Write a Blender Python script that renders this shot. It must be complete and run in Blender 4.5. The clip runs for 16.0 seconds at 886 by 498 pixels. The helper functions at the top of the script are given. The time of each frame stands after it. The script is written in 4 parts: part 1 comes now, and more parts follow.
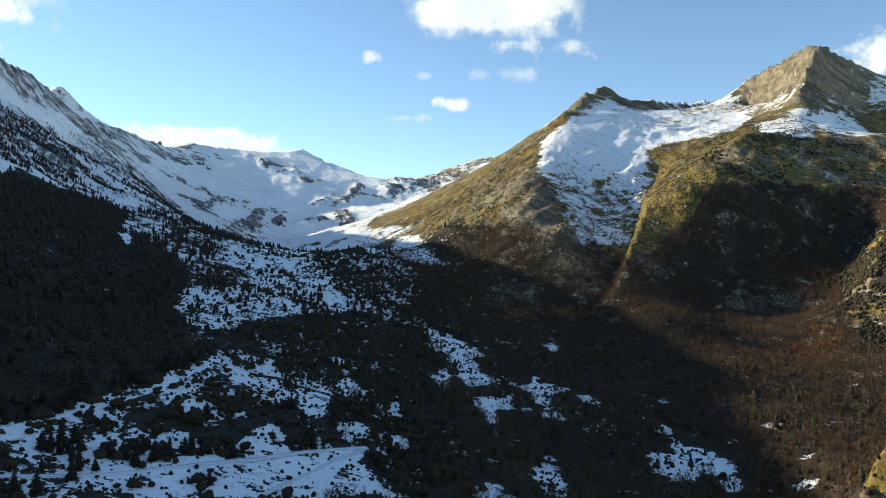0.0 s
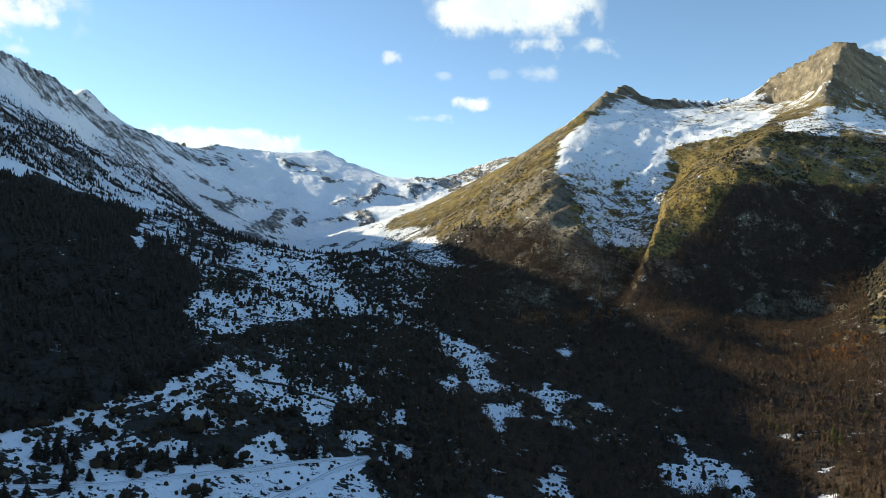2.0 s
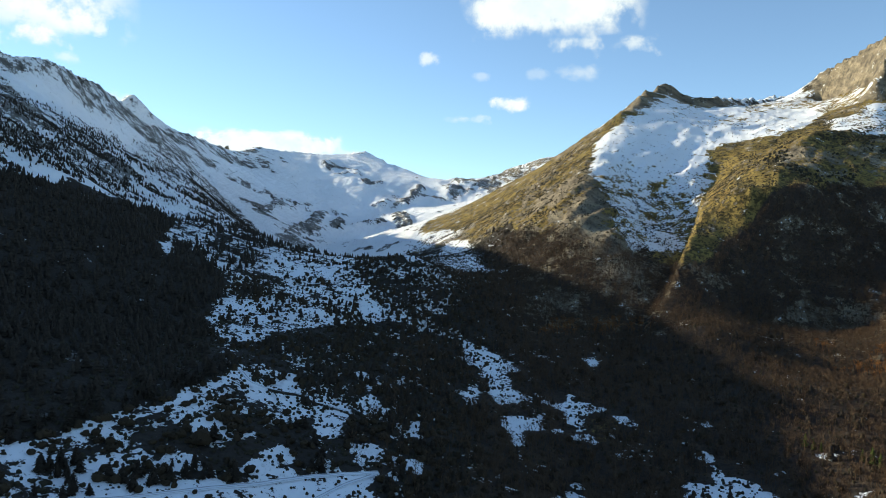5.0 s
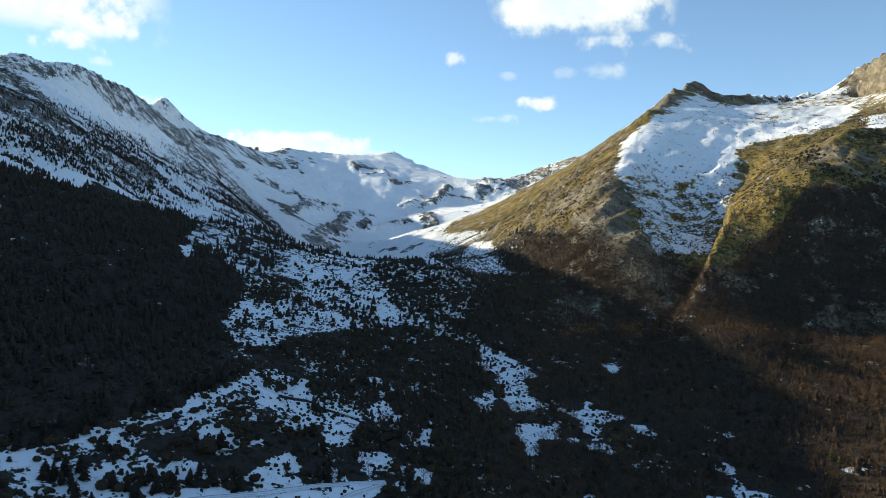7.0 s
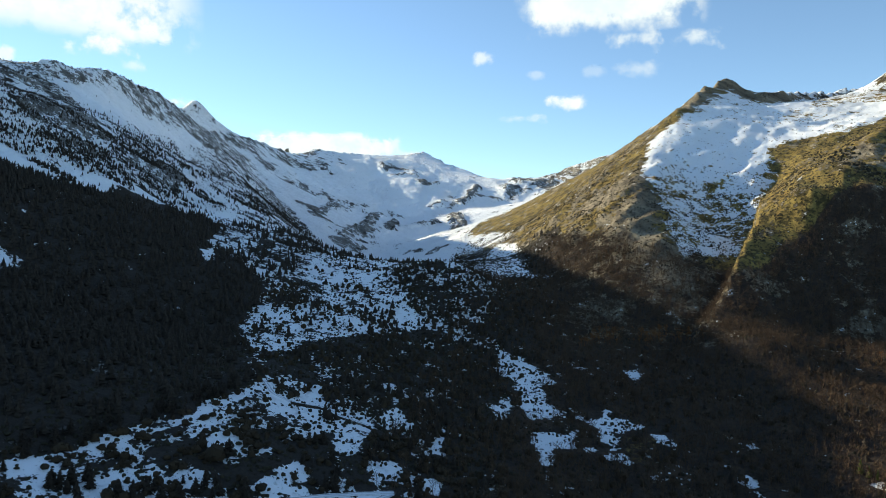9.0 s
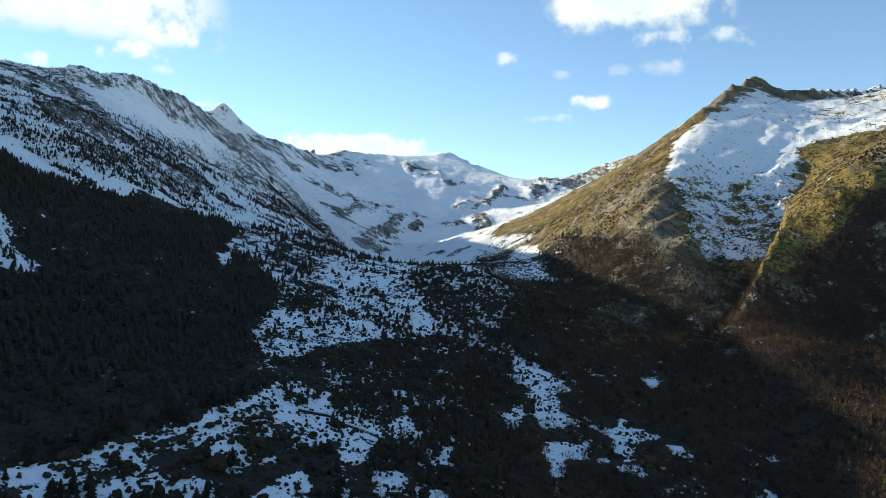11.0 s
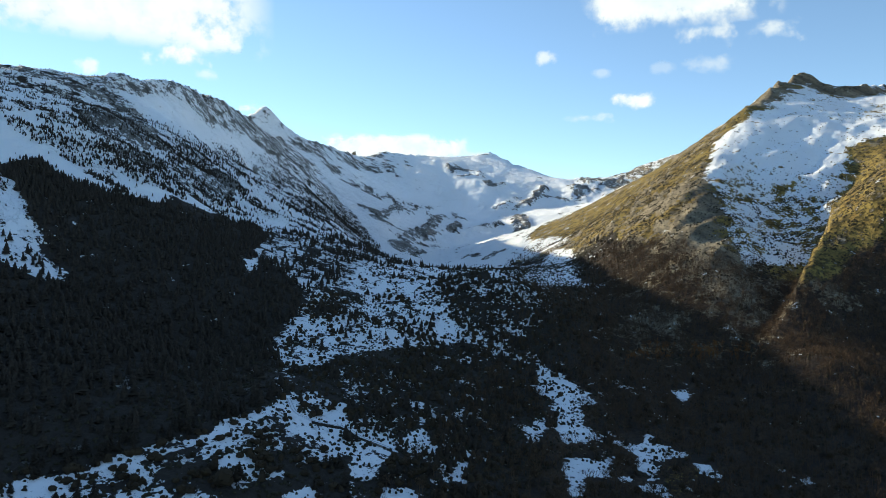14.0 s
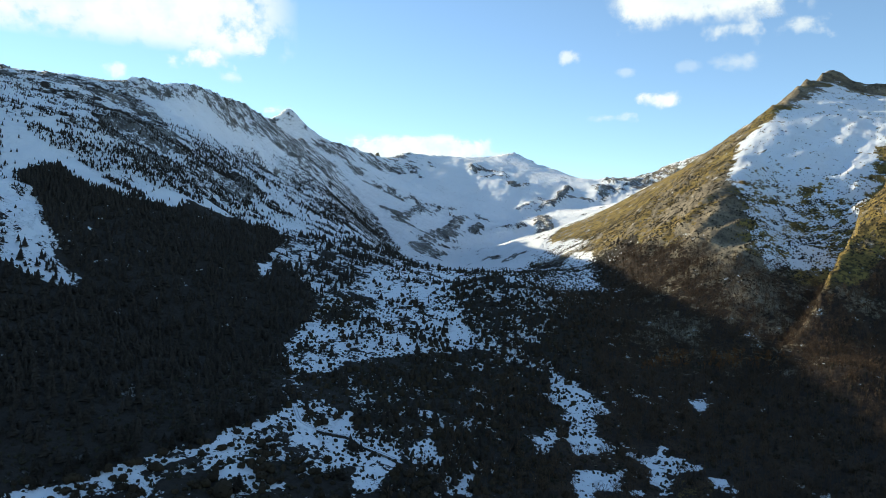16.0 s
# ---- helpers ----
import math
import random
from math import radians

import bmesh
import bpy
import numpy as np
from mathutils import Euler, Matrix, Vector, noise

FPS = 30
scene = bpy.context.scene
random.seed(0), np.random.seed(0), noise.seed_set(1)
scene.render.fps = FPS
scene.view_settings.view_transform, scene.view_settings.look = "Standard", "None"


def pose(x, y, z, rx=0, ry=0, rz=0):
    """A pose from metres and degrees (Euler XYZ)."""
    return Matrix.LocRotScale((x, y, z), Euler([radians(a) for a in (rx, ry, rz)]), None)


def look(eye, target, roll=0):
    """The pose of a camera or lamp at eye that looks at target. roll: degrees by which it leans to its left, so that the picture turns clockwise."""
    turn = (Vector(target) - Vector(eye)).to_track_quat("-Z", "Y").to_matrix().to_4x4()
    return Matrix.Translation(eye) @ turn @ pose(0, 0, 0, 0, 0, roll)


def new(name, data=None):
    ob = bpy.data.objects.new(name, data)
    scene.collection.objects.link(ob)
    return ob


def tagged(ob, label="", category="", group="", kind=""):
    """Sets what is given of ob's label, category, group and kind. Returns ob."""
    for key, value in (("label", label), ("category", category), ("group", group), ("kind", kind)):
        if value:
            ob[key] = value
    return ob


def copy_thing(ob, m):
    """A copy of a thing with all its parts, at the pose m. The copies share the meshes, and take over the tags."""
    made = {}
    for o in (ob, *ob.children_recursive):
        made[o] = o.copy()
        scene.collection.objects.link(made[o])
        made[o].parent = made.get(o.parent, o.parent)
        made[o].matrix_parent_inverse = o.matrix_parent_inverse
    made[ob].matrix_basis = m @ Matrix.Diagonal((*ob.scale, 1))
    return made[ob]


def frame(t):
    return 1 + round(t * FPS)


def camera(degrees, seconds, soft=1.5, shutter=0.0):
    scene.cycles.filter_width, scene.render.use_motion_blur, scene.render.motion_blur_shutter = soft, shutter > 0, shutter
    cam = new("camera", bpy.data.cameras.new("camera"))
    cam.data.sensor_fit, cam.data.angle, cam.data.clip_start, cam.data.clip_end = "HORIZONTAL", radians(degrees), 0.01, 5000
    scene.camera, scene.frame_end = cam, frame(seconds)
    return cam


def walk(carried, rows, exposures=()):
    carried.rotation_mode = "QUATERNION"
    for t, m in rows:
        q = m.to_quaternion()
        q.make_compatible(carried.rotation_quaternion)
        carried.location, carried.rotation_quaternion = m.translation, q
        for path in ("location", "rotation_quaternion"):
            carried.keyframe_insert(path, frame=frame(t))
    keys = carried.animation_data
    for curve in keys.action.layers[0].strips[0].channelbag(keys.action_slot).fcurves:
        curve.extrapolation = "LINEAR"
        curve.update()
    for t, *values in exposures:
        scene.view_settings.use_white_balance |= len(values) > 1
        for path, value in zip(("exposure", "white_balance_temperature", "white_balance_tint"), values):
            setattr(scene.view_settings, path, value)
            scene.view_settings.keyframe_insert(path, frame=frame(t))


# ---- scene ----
# the camera: seconds, x, y, z in metres, yaw to the left, pitch up and roll in degrees
cam = camera(65.07, 16.0, soft=0.7)
ROWS = [
    (0.0, 0.00, 0.00, 170.00, 0.000, 1.160, -0.106),
    (0.5, 2.65, 1.92, 170.93, 0.484, 1.157, -0.097),
    (1.0, 5.31, 3.83, 171.87, 0.940, 1.137, -0.082),
    (1.5, 7.97, 5.73, 172.80, 1.454, 1.106, -0.093),
    (2.0, 10.63, 7.62, 173.73, 1.923, 1.112, -0.084),
    (2.5, 13.29, 9.51, 174.66, 2.437, 1.120, -0.088),
    (3.0, 15.95, 11.40, 175.60, 3.005, 1.117, -0.087),
    (3.5, 18.61, 13.29, 176.53, 3.644, 1.115, -0.051),
    (4.0, 21.27, 15.18, 177.47, 4.236, 1.126, -0.032),
    (6.5, 34.43, 24.79, 182.18, 7.259, 1.075, 0.026),
    (7.0, 37.02, 26.76, 183.13, 7.898, 1.064, 0.022),
    (7.5, 39.61, 28.75, 184.09, 8.617, 1.062, 0.048),
    (8.0, 42.18, 30.77, 185.06, 9.276, 1.052, 0.035),
    (8.5, 44.73, 32.81, 186.03, 9.882, 1.029, 0.020),
    (9.0, 47.26, 34.88, 187.00, 10.472, 1.035, -0.017),
    (11.5, 59.57, 45.75, 192.00, 13.375, 1.009, 0.029),
    (12.0, 61.96, 48.04, 193.02, 14.018, 0.999, 0.051),
    (12.5, 64.31, 50.38, 194.05, 14.554, 1.004, 0.037),
    (13.0, 66.64, 52.77, 195.10, 15.082, 1.015, 0.047),
    (13.5, 68.93, 55.21, 196.15, 15.684, 1.009, 0.056),
    (14.0, 71.19, 57.71, 197.22, 16.348, 1.008, 0.033),
    (14.5, 73.41, 60.26, 198.30, 16.910, 1.017, 0.044),
    (15.0, 75.59, 62.87, 199.39, 17.397, 1.043, 0.042),
    (15.5, 77.74, 65.54, 200.49, 17.937, 1.027, 0.061),
    (16.0, 79.84, 68.28, 201.61, 18.458, 1.013, 0.071),
]
walk(cam, [(t, pose(x, y, z, 90 + pitch, 0, yaw) @ pose(0, 0, 0, 0, 0, roll)) for t, x, y, z, yaw, pitch, roll in ROWS],
     exposures=[(0.0, 0.87, 6550.0, 0.5), (16.0, 0.87, 6550.0, 0.5)])

# ---- world, sun, exposure ----
SUN_AZ, SUN_EL = 64.5, 21.15     # degrees to the left of +y, degrees above the horizon
sun_way = Vector((-math.sin(radians(SUN_AZ)) * math.cos(radians(SUN_EL)), math.cos(radians(SUN_AZ)) * math.cos(radians(SUN_EL)), math.sin(radians(SUN_EL))))
world = bpy.data.worlds.new("sky")
scene.world = world
world.use_nodes = True
wt = world.node_tree
sky = wt.nodes.new("ShaderNodeTexSky")
sky.sky_type, sky.sun_disc = "NISHITA", False
sky.sun_elevation, sky.sun_rotation = radians(SUN_EL), radians(-SUN_AZ)
sky.altitude, sky.air_density, sky.dust_density, sky.ozone_density = 2300, 1.0, 0.0, 1.7
wt.links.new(sky.outputs[0], wt.nodes["Background"].inputs[0])
wt.nodes["Background"].inputs[1].default_value = 0.122
sun = new("sun", bpy.data.lights.new("sun", "SUN"))
sun.data.energy, sun.data.angle, sun.data.color = 4.1, radians(0.5), (1.0, 0.86, 0.66)
sun.matrix_world = look(sun_way * 3000, (0, 0, 0))

# ---- materials ----
def material(name, rough=0.9):
    m = bpy.data.materials.new(name)
    m.use_nodes = True
    b = m.node_tree.nodes["Principled BSDF"]
    b.inputs["Roughness"].default_value = rough
    b.inputs["Specular IOR Level"].default_value = 0.2
    return m, m.node_tree, b


class Net:
    """Short forms for building node nets."""

    def __init__(self, tree):
        self.t = tree

    def put(self, socket, value):
        if isinstance(value, bpy.types.NodeSocket):
            self.t.links.new(value, socket)
        else:
            socket.default_value = value

    def coords(self):
        return self.t.nodes.new("ShaderNodeTexCoord").outputs["Object"]

    def attr(self, name):
        n = self.t.nodes.new("ShaderNodeAttribute")
        n.attribute_name = name
        return n.outputs["Fac"]

    def scaled(self, vec, s):
        n = self.t.nodes.new("ShaderNodeVectorMath")
        n.operation = "MULTIPLY"
        self.put(n.inputs[0], vec)
        n.inputs[1].default_value = s
        return n.outputs[0]

    def noise(self, vec, scale, detail=4.0, rough=0.55):
        n = self.t.nodes.new("ShaderNodeTexNoise")
        self.put(n.inputs["Vector"], vec)
        n.inputs["Scale"].default_value, n.inputs["Detail"].default_value, n.inputs["Roughness"].default_value = scale, detail, rough
        return n.outputs["Fac"]

    def math(self, op, a, b=0.0, c=0.0):
        n = self.t.nodes.new("ShaderNodeMath")
        n.operation = op
        self.put(n.inputs[0], a)
        self.put(n.inputs[1], b)
        self.put(n.inputs[2], c)
        return n.outputs[0]

    def ramp(self, v, lo, hi, to_lo=0.0, to_hi=1.0):
        n = self.t.nodes.new("ShaderNodeMapRange")
        n.interpolation_type = "SMOOTHSTEP"
        self.put(n.inputs[0], v)
        n.inputs[1].default_value, n.inputs[2].default_value, n.inputs[3].default_value, n.inputs[4].default_value = lo, hi, to_lo, to_hi
        return n.outputs[0]

    def mix(self, f, a, b):
        n = self.t.nodes.new("ShaderNodeMix")
        n.data_type = "RGBA"
        self.put(n.inputs["Factor"], f)
        self.put(n.inputs[6], a)
        self.put(n.inputs[7], b)
        return n.outputs[2]

    def bump(self, h, strength, distance, under=None):
        n = self.t.nodes.new("ShaderNodeBump")
        n.inputs["Strength"].default_value, n.inputs["Distance"].default_value = strength, distance
        self.put(n.inputs["Height"], h)
        if under is not None:
            self.put(n.inputs["Normal"], under)
        return n.outputs[0]


def land_material():
    m, t, b = material("alpine_ground", 0.95)
    n = Net(t)
    co = n.coords()
    fine, mid, wide = n.noise(co, 0.35, 5), n.noise(co, 0.06, 5), n.noise(co, 0.012, 4)
    dip = t.nodes.new("ShaderNodeVectorMath")
    dip.operation = "DOT_PRODUCT"
    n.put(dip.inputs[0], co)
    dip.inputs[1].default_value = (0.016, -0.020, 0.060)
    lay = t.nodes.new("ShaderNodeCombineXYZ")
    n.put(lay.inputs[0], dip.outputs["Value"])
    both = t.nodes.new("ShaderNodeVectorMath")
    n.put(both.inputs[0], lay.outputs[0])
    n.put(both.inputs[1], n.scaled(co, (0.02, 0.03, 0.012)))
    strata = n.noise(both.outputs[0], 1.0, 6, 0.65)
    grit = n.noise(co, 0.11, 5, 0.65)
    crag = n.noise(n.scaled(co, (0.022, 0.010, 0.045)), 1.0, 6, 0.65)
    crack = n.noise(n.scaled(co, (0.16, 0.16, 0.025)), 1.0, 4, 0.6)
    soil = n.mix(fine, (0.022, 0.019, 0.016, 1), (0.062, 0.051, 0.040, 1))
    grass = n.mix(n.ramp(mid, 0.3, 0.7), (0.20, 0.134, 0.04, 1), (0.31, 0.228, 0.066, 1))
    grass = n.mix(n.ramp(fine, 0.48, 0.66), grass, (0.055, 0.048, 0.02, 1))
    grass = n.mix(n.ramp(n.math("ADD", grit, n.math("MULTIPLY", crag, 0.5)), 0.71, 0.83, 0.0, 0.85), grass, (0.055, 0.045, 0.018, 1))
    woods = n.mix(n.ramp(mid, 0.35, 0.7), (0.050, 0.036, 0.027, 1), (0.092, 0.063, 0.041, 1))
    woods = n.mix(n.ramp(fine, 0.4, 0.65), woods, (0.035, 0.027, 0.02, 1))
    rock = n.mix(n.ramp(strata, 0.3, 0.7), (0.12, 0.097, 0.068, 1), (0.36, 0.295, 0.195, 1))
    place = t.nodes.new("ShaderNodeSeparateXYZ")
    n.put(place.inputs[0], co)
    grey = n.mix(n.ramp(strata, 0.3, 0.7), (0.13, 0.125, 0.118, 1), (0.34, 0.325, 0.30, 1))
    rock = n.mix(n.ramp(place.outputs[0], -120, 20), grey, rock)
    rock = n.mix(n.ramp(fine, 0.5, 0.75), rock, (0.075, 0.068, 0.056, 1))
    rock = n.mix(n.ramp(crack, 0.52, 0.66, 0.0, 0.7), rock, (0.06, 0.052, 0.042, 1))
    snow = n.mix(wide, (0.86, 0.88, 0.90, 1), (0.93, 0.935, 0.94, 1))
    jitter = n.math("ADD", n.math("MULTIPLY", n.math("SUBTRACT", mid, 0.5), 1.4), n.math("MULTIPLY", n.math("SUBTRACT", fine, 0.5), 1.3))
    jitter = n.math("ADD", jitter, n.math("ADD", n.math("MULTIPLY", n.math("SUBTRACT", grit, 0.5), 1.5), n.math("MULTIPLY", n.math("SUBTRACT", crag, 0.5), 0.8)))
    jstrata = n.math("ADD", jitter, n.math("MULTIPLY", n.math("SUBTRACT", strata, 0.5), 0.7))
    g = n.ramp(n.math("ADD", n.attr("grass"), n.math("MULTIPLY", jitter, 0.6)), 0.4, 0.6)
    w = n.ramp(n.math("ADD", n.attr("woods"), n.math("MULTIPLY", jitter, 0.6)), 0.4, 0.6)
    r = n.ramp(n.math("ADD", n.attr("rock"), jstrata), 0.42, 0.58)
    speck = n.ramp(n.noise(co, 0.9, 3, 0.6), 0.62, 0.70, 0.0, -0.34)
    s = n.ramp(n.math("ADD", n.math("ADD", n.attr("snow"), jstrata), speck), 0.45, 0.55)
    col = n.mix(g, soil, grass)
    col = n.mix(w, col, woods)
    col = n.mix(r, col, rock)
    col = n.mix(s, col, snow)
    n.put(b.inputs["Base Color"], col)
    n.put(b.inputs["Roughness"], n.ramp(s, 0, 1, 0.95, 0.7))
    h = n.math("ADD", n.math("MULTIPLY", fine, 1.0), n.math("MULTIPLY", n.math("ADD", strata, crack), n.math("MULTIPLY", r, 2.2)))
    near_bump = n.bump(n.math("MULTIPLY", h, n.ramp(s, 0, 1, 1.0, 0.25)), 0.8, 2.0)
    folds = n.noise(n.scaled(co, (0.040, 0.018, 0.044)), 1.0, 8, 0.68)
    edges = n.math("ABSOLUTE", n.math("SUBTRACT", n.noise(n.scaled(co, (0.011, 0.007, 0.014)), 1.0, 7, 0.6), 0.5))
    relief = n.math("MULTIPLY", n.math("SUBTRACT", folds, n.math("MULTIPLY", edges, 1.6)), n.attr("crag"))
    n.put(b.inputs["Normal"], n.bump(relief, 0.9, 18.0, near_bump))
    return m


LAND_MAT = land_material()

# ---- the lie of the land: crests, gullies, feet of slopes, in metres ----
LINES = {
    'left_crest': [(-1150, -1500, 560), (-1100, -700, 570), (-1020, 0, 540), (-960, 450, 500), (-902, 860, 500), (-856, 920, 497), (-817, 950, 499), (-789, 975, 493), (-753, 979, 501), (-752, 1030, 504), (-766, 1151, 528), (-811, 1300, 546), (-867, 1484, 561), (-884, 1560, 554), (-932, 1700, 556), (-965, 1850, 557), (-1006, 2000, 567)],
    'left_spur': [(-1006, 2000, 567), (-952, 2050, 513), (-871, 2000, 434), (-745, 1850, 349), (-585, 1600, 267), (-465, 1380, 220), (-359, 1180, 196), (-271, 1060, 177)],
    'back_crest': [(-2600, 1500, 560), (-1900, 2100, 640), (-1481, 2470, 752), (-1444, 2510, 792), (-1408, 2536, 827), (-1379, 2590, 783), (-1347, 2650, 735), (-1331, 2700, 723), (-1323, 2850, 717), (-1346, 3032, 732), (-1347, 3200, 731), (-1333, 3309, 723), (-1339, 3500, 755)],
    'far_crest': [(-1339, 3500, 755), (-1337, 3650, 798), (-1295, 3700, 806), (-1237, 3800, 805), (-1140, 3950, 813), (-1101, 4300, 856), (-1037, 4560, 901), (-991, 4638, 936), (-915, 4640, 925), (-775, 4550, 835), (-624, 4400, 770), (-441, 4200, 681), (-313, 4095, 661), (-243, 4150, 647), (-114, 4400, 668), (-59, 4600, 740), (5, 4690, 804), (176, 4650, 833), (249, 4400, 833), (347, 4200, 817), (570, 4200, 868), (900, 4200, 900), (2000, 3600, 800)],
    'far_rib': [(-982, 4600, 922), (-955, 4200, 809), (-998, 3900, 776), (-953, 3500, 645), (-869, 3100, 490)],
    'far_bench': [(-1220, 3000, 578), (-1176, 3250, 622), (-1064, 3312, 634), (-870, 3400, 598), (-649, 3463, 586), (-410, 3500, 516), (-246, 3600, 540)],
    'far_foot': [(-925, 2500, 408), (-810, 2599, 311), (-690, 2700, 327), (-502, 3067, 383), (-421, 3093, 417), (-252, 3300, 423), (-125, 3500, 501), (-17, 3652, 536)],
    'far_floor': [(-176, 2300, 275), (-344, 2300, 266), (-434, 2100, 241), (-460, 1800, 209), (-347, 1500, 184), (-287, 1200, 174), (-210, 1150, 176)],
    'right_flank': [(233, 1339, 458), (210, 1345, 442), (183, 1350, 419), (128, 1350, 378), (95, 1350, 356), (40, 1345, 308), (-15, 1340, 269), (-75, 1330, 238), (-142, 1300, 206), (-174, 1230, 191)],
    'right_crest': [(233, 1339, 458), (277, 1420, 492), (313, 1520, 542), (362, 1600, 581), (393, 1610, 574), (419, 1580, 542), (455, 1560, 535), (531, 1640, 555), (640, 1754, 579), (737, 1780, 593), (757, 1740, 595), (721, 1640, 595), (715, 1600, 599), (722, 1480, 597), (722, 1420, 597), (709, 1350, 590), (711, 1303, 580), (732, 1310, 578), (764, 1340, 573), (803, 1370, 572), (843, 1390, 562), (898, 1400, 541), (1250, 1300, 470), (1700, 1000, 420), (2100, -1200, 380)],
    'cliff_foot': [(691, 1560, 513), (678, 1440, 505), (670, 1340, 495), (648, 1255, 488), (677, 1262, 482), (710, 1275, 475), (744, 1270, 455), (770, 1255, 439), (795, 1240, 430), (900, 1150, 385), (1250, 850, 380)],
    'arete': [(711, 1303, 580), (681, 1275, 545), (659, 1258, 512), (648, 1255, 488)],
    'peak_hollow': [(726, 1315, 546), (747, 1318, 525), (770, 1315, 497), (799, 1310, 483)],
    'basin': [(440, 1470, 484), (423, 1340, 433), (488, 1309, 416), (625, 1400, 467), (594, 1180, 411), (666, 1188, 405), (734, 1188, 386), (860, 1150, 330)],
    'bench_edge': [(349, 1121, 310), (360, 1060, 310), (380, 1015, 322), (412, 1000, 339), (457, 1025, 364), (530, 1054, 362), (580, 1066, 365), (630, 1077, 367), (690, 1080, 364), (800, 950, 370), (1100, 700, 330)],
    'gully': [(371, 1310, 422), (357, 1195, 360), (348, 1121, 306), (305, 1035, 263), (271, 960, 225), (234, 875, 184), (194, 785, 148), (157, 715, 115), (119, 650, 94)],
    'spur_edge': [(327, 1075, 291), (287, 970, 261), (261, 895, 236), (243, 858, 213), (221, 815, 187), (201, 775, 158), (185, 745, 142), (158, 705, 123)],
    'rib': [(233, 1339, 457), (187, 1200, 381), (156, 1102, 322), (126, 974, 269), (128, 900, 225), (142, 850, 188), (163, 800, 167)],
    'right_toe': [(-174, 1230, 190), (-97, 1150, 185), (-39, 1082, 192), (-28, 984, 186), (12, 900, 167), (43, 800, 148), (66, 700, 116), (99, 616, 91), (152, 595, 86), (197, 583, 87), (227, 544, 88), (254, 510, 77), (270, 465, 66), (280, 442, 60), (330, 300, 50), (420, 100, 40), (500, -400, 20)],
    'bowl_rim': [(318, 1000, 281), (301, 890, 270), (329, 874, 270), (364, 876, 270), (399, 880, 256), (440, 885, 252), (470, 895, 265), (527, 905, 270), (567, 910, 267), (700, 920, 280), (900, 700, 260)],
    'bowl_wall': [(300, 872, 220), (357, 858, 216), (391, 858, 209), (432, 862, 209), (470, 868, 210), (506, 870, 217)],
    'bench_slope': [(332, 975, 300), (354, 935, 306), (394, 940, 307), (432, 948, 306), (478, 955, 305), (521, 962, 309), (573, 970, 310), (700, 980, 318)],
    'bowl_right': [(500, 838, 196), (485, 832, 186), (464, 790, 158), (425, 730, 122)],
    'spur_east': [(268, 868, 218), (240, 815, 182), (222, 770, 152)],
    'bowl_low': [(245, 800, 172), (297, 800, 163), (354, 812, 161), (408, 815, 161), (448, 815, 167)],
    'bowl_floor': [(209, 745, 137), (271, 748, 118), (312, 745, 106), (356, 735, 101), (389, 730, 108)],
    'bowl_foot': [(168, 655, 120), (216, 654, 128), (241, 665, 103), (263, 645, 91), (295, 610, 81), (321, 595, 81)],
    'rock_spur': [(700, 960, 292), (590, 860, 255), (502, 760, 216), (454, 720, 184), (420, 680, 150), (397, 640, 120), (374, 590, 96), (480, 480, 120), (600, 300, 120)],
    'face_hollow': [(201, 1140, 320), (245, 1130, 317), (299, 1125, 314)],
    'face_low': [(252, 1074, 275), (248, 1036, 244), (245, 990, 213)],
    'crest_foot': [(307, 1500, 517), (339, 1570, 546), (362, 1578, 550), (389, 1580, 541), (412, 1555, 518), (449, 1540, 511), (525, 1622, 521), (633, 1736, 540), (729, 1762, 553), (741, 1715, 550)],
    'stream': [(-117, 640, 121), (-79, 627, 120), (-15, 648, 114), (3, 527, 82), (28, 497, 72), (77, 515, 72), (62, 417, 47), (157, 467, 51), (162, 463, 54), (194, 440, 51), (180, 300, 35), (240, 100, 20), (300, -400, 0), (300, -1500, -30)],
    'near_spur': [(185, 312, 65), (192, 314, 73), (197, 316, 82), (202, 318, 90), (230, 315, 105), (300, 300, 125), (400, 250, 120)],
    'knoll': [(-136, 790, 175), (-115, 765, 183), (-101, 757, 186), (-77, 760, 186), (-51, 750, 176), (-35, 700, 151), (-43, 670, 130)],
    'knoll_back': [(-165, 850, 166), (-135, 900, 170), (-98, 900, 170), (-46, 880, 170)],
    'valley_left': [(-155, 387, 106), (-139, 440, 111), (-124, 453, 101), (-68, 419, 85), (-39, 378, 70), (-27, 350, 61)],
    'shelf': [(-235, 704, 174), (-194, 726, 168), (-195, 597, 141), (-155, 611, 143), (-105, 672, 129)],
    'meadow_near': [(-200, 321, 100), (-173, 323, 93), (-151, 327, 87), (-128, 320, 81), (-118, 360, 91), (-98, 373, 84), (-64, 352, 69), (-82, 335, 67)],
    'near': [(-330, 150, 120), (-200, 150, 85), (-80, 200, 55), (40, 220, 40), (90, 120, 32), (-150, -100, 70), (-200, -600, 60)],
    'left_mid': [(-523, 590, 290), (-370, 500, 188), (-450, 743, 266), (-442, 860, 247), (-295, 644, 192)],
    'left_flank': [(-581, 1120, 352), (-480, 1094, 279), (-398, 1048, 232), (-226, 765, 189)],
    'left_high': [(-576, 694, 362), (-610, 802, 384), (-602, 966, 386), (-679, 1150, 374), (-693, 1300, 358), (-595, 1250, 294)],
    'left_low': [(-282, 480, 134), (-268, 520, 131), (-234, 540, 129)],
    'outer': [(-4600, -1500, 300), (-4300, 2500, 400), (-2500, 4600, 500), (-800, 5150, 450), (600, 5150, 500), (2600, 4300, 400), (4500, 1500, 300)],
}
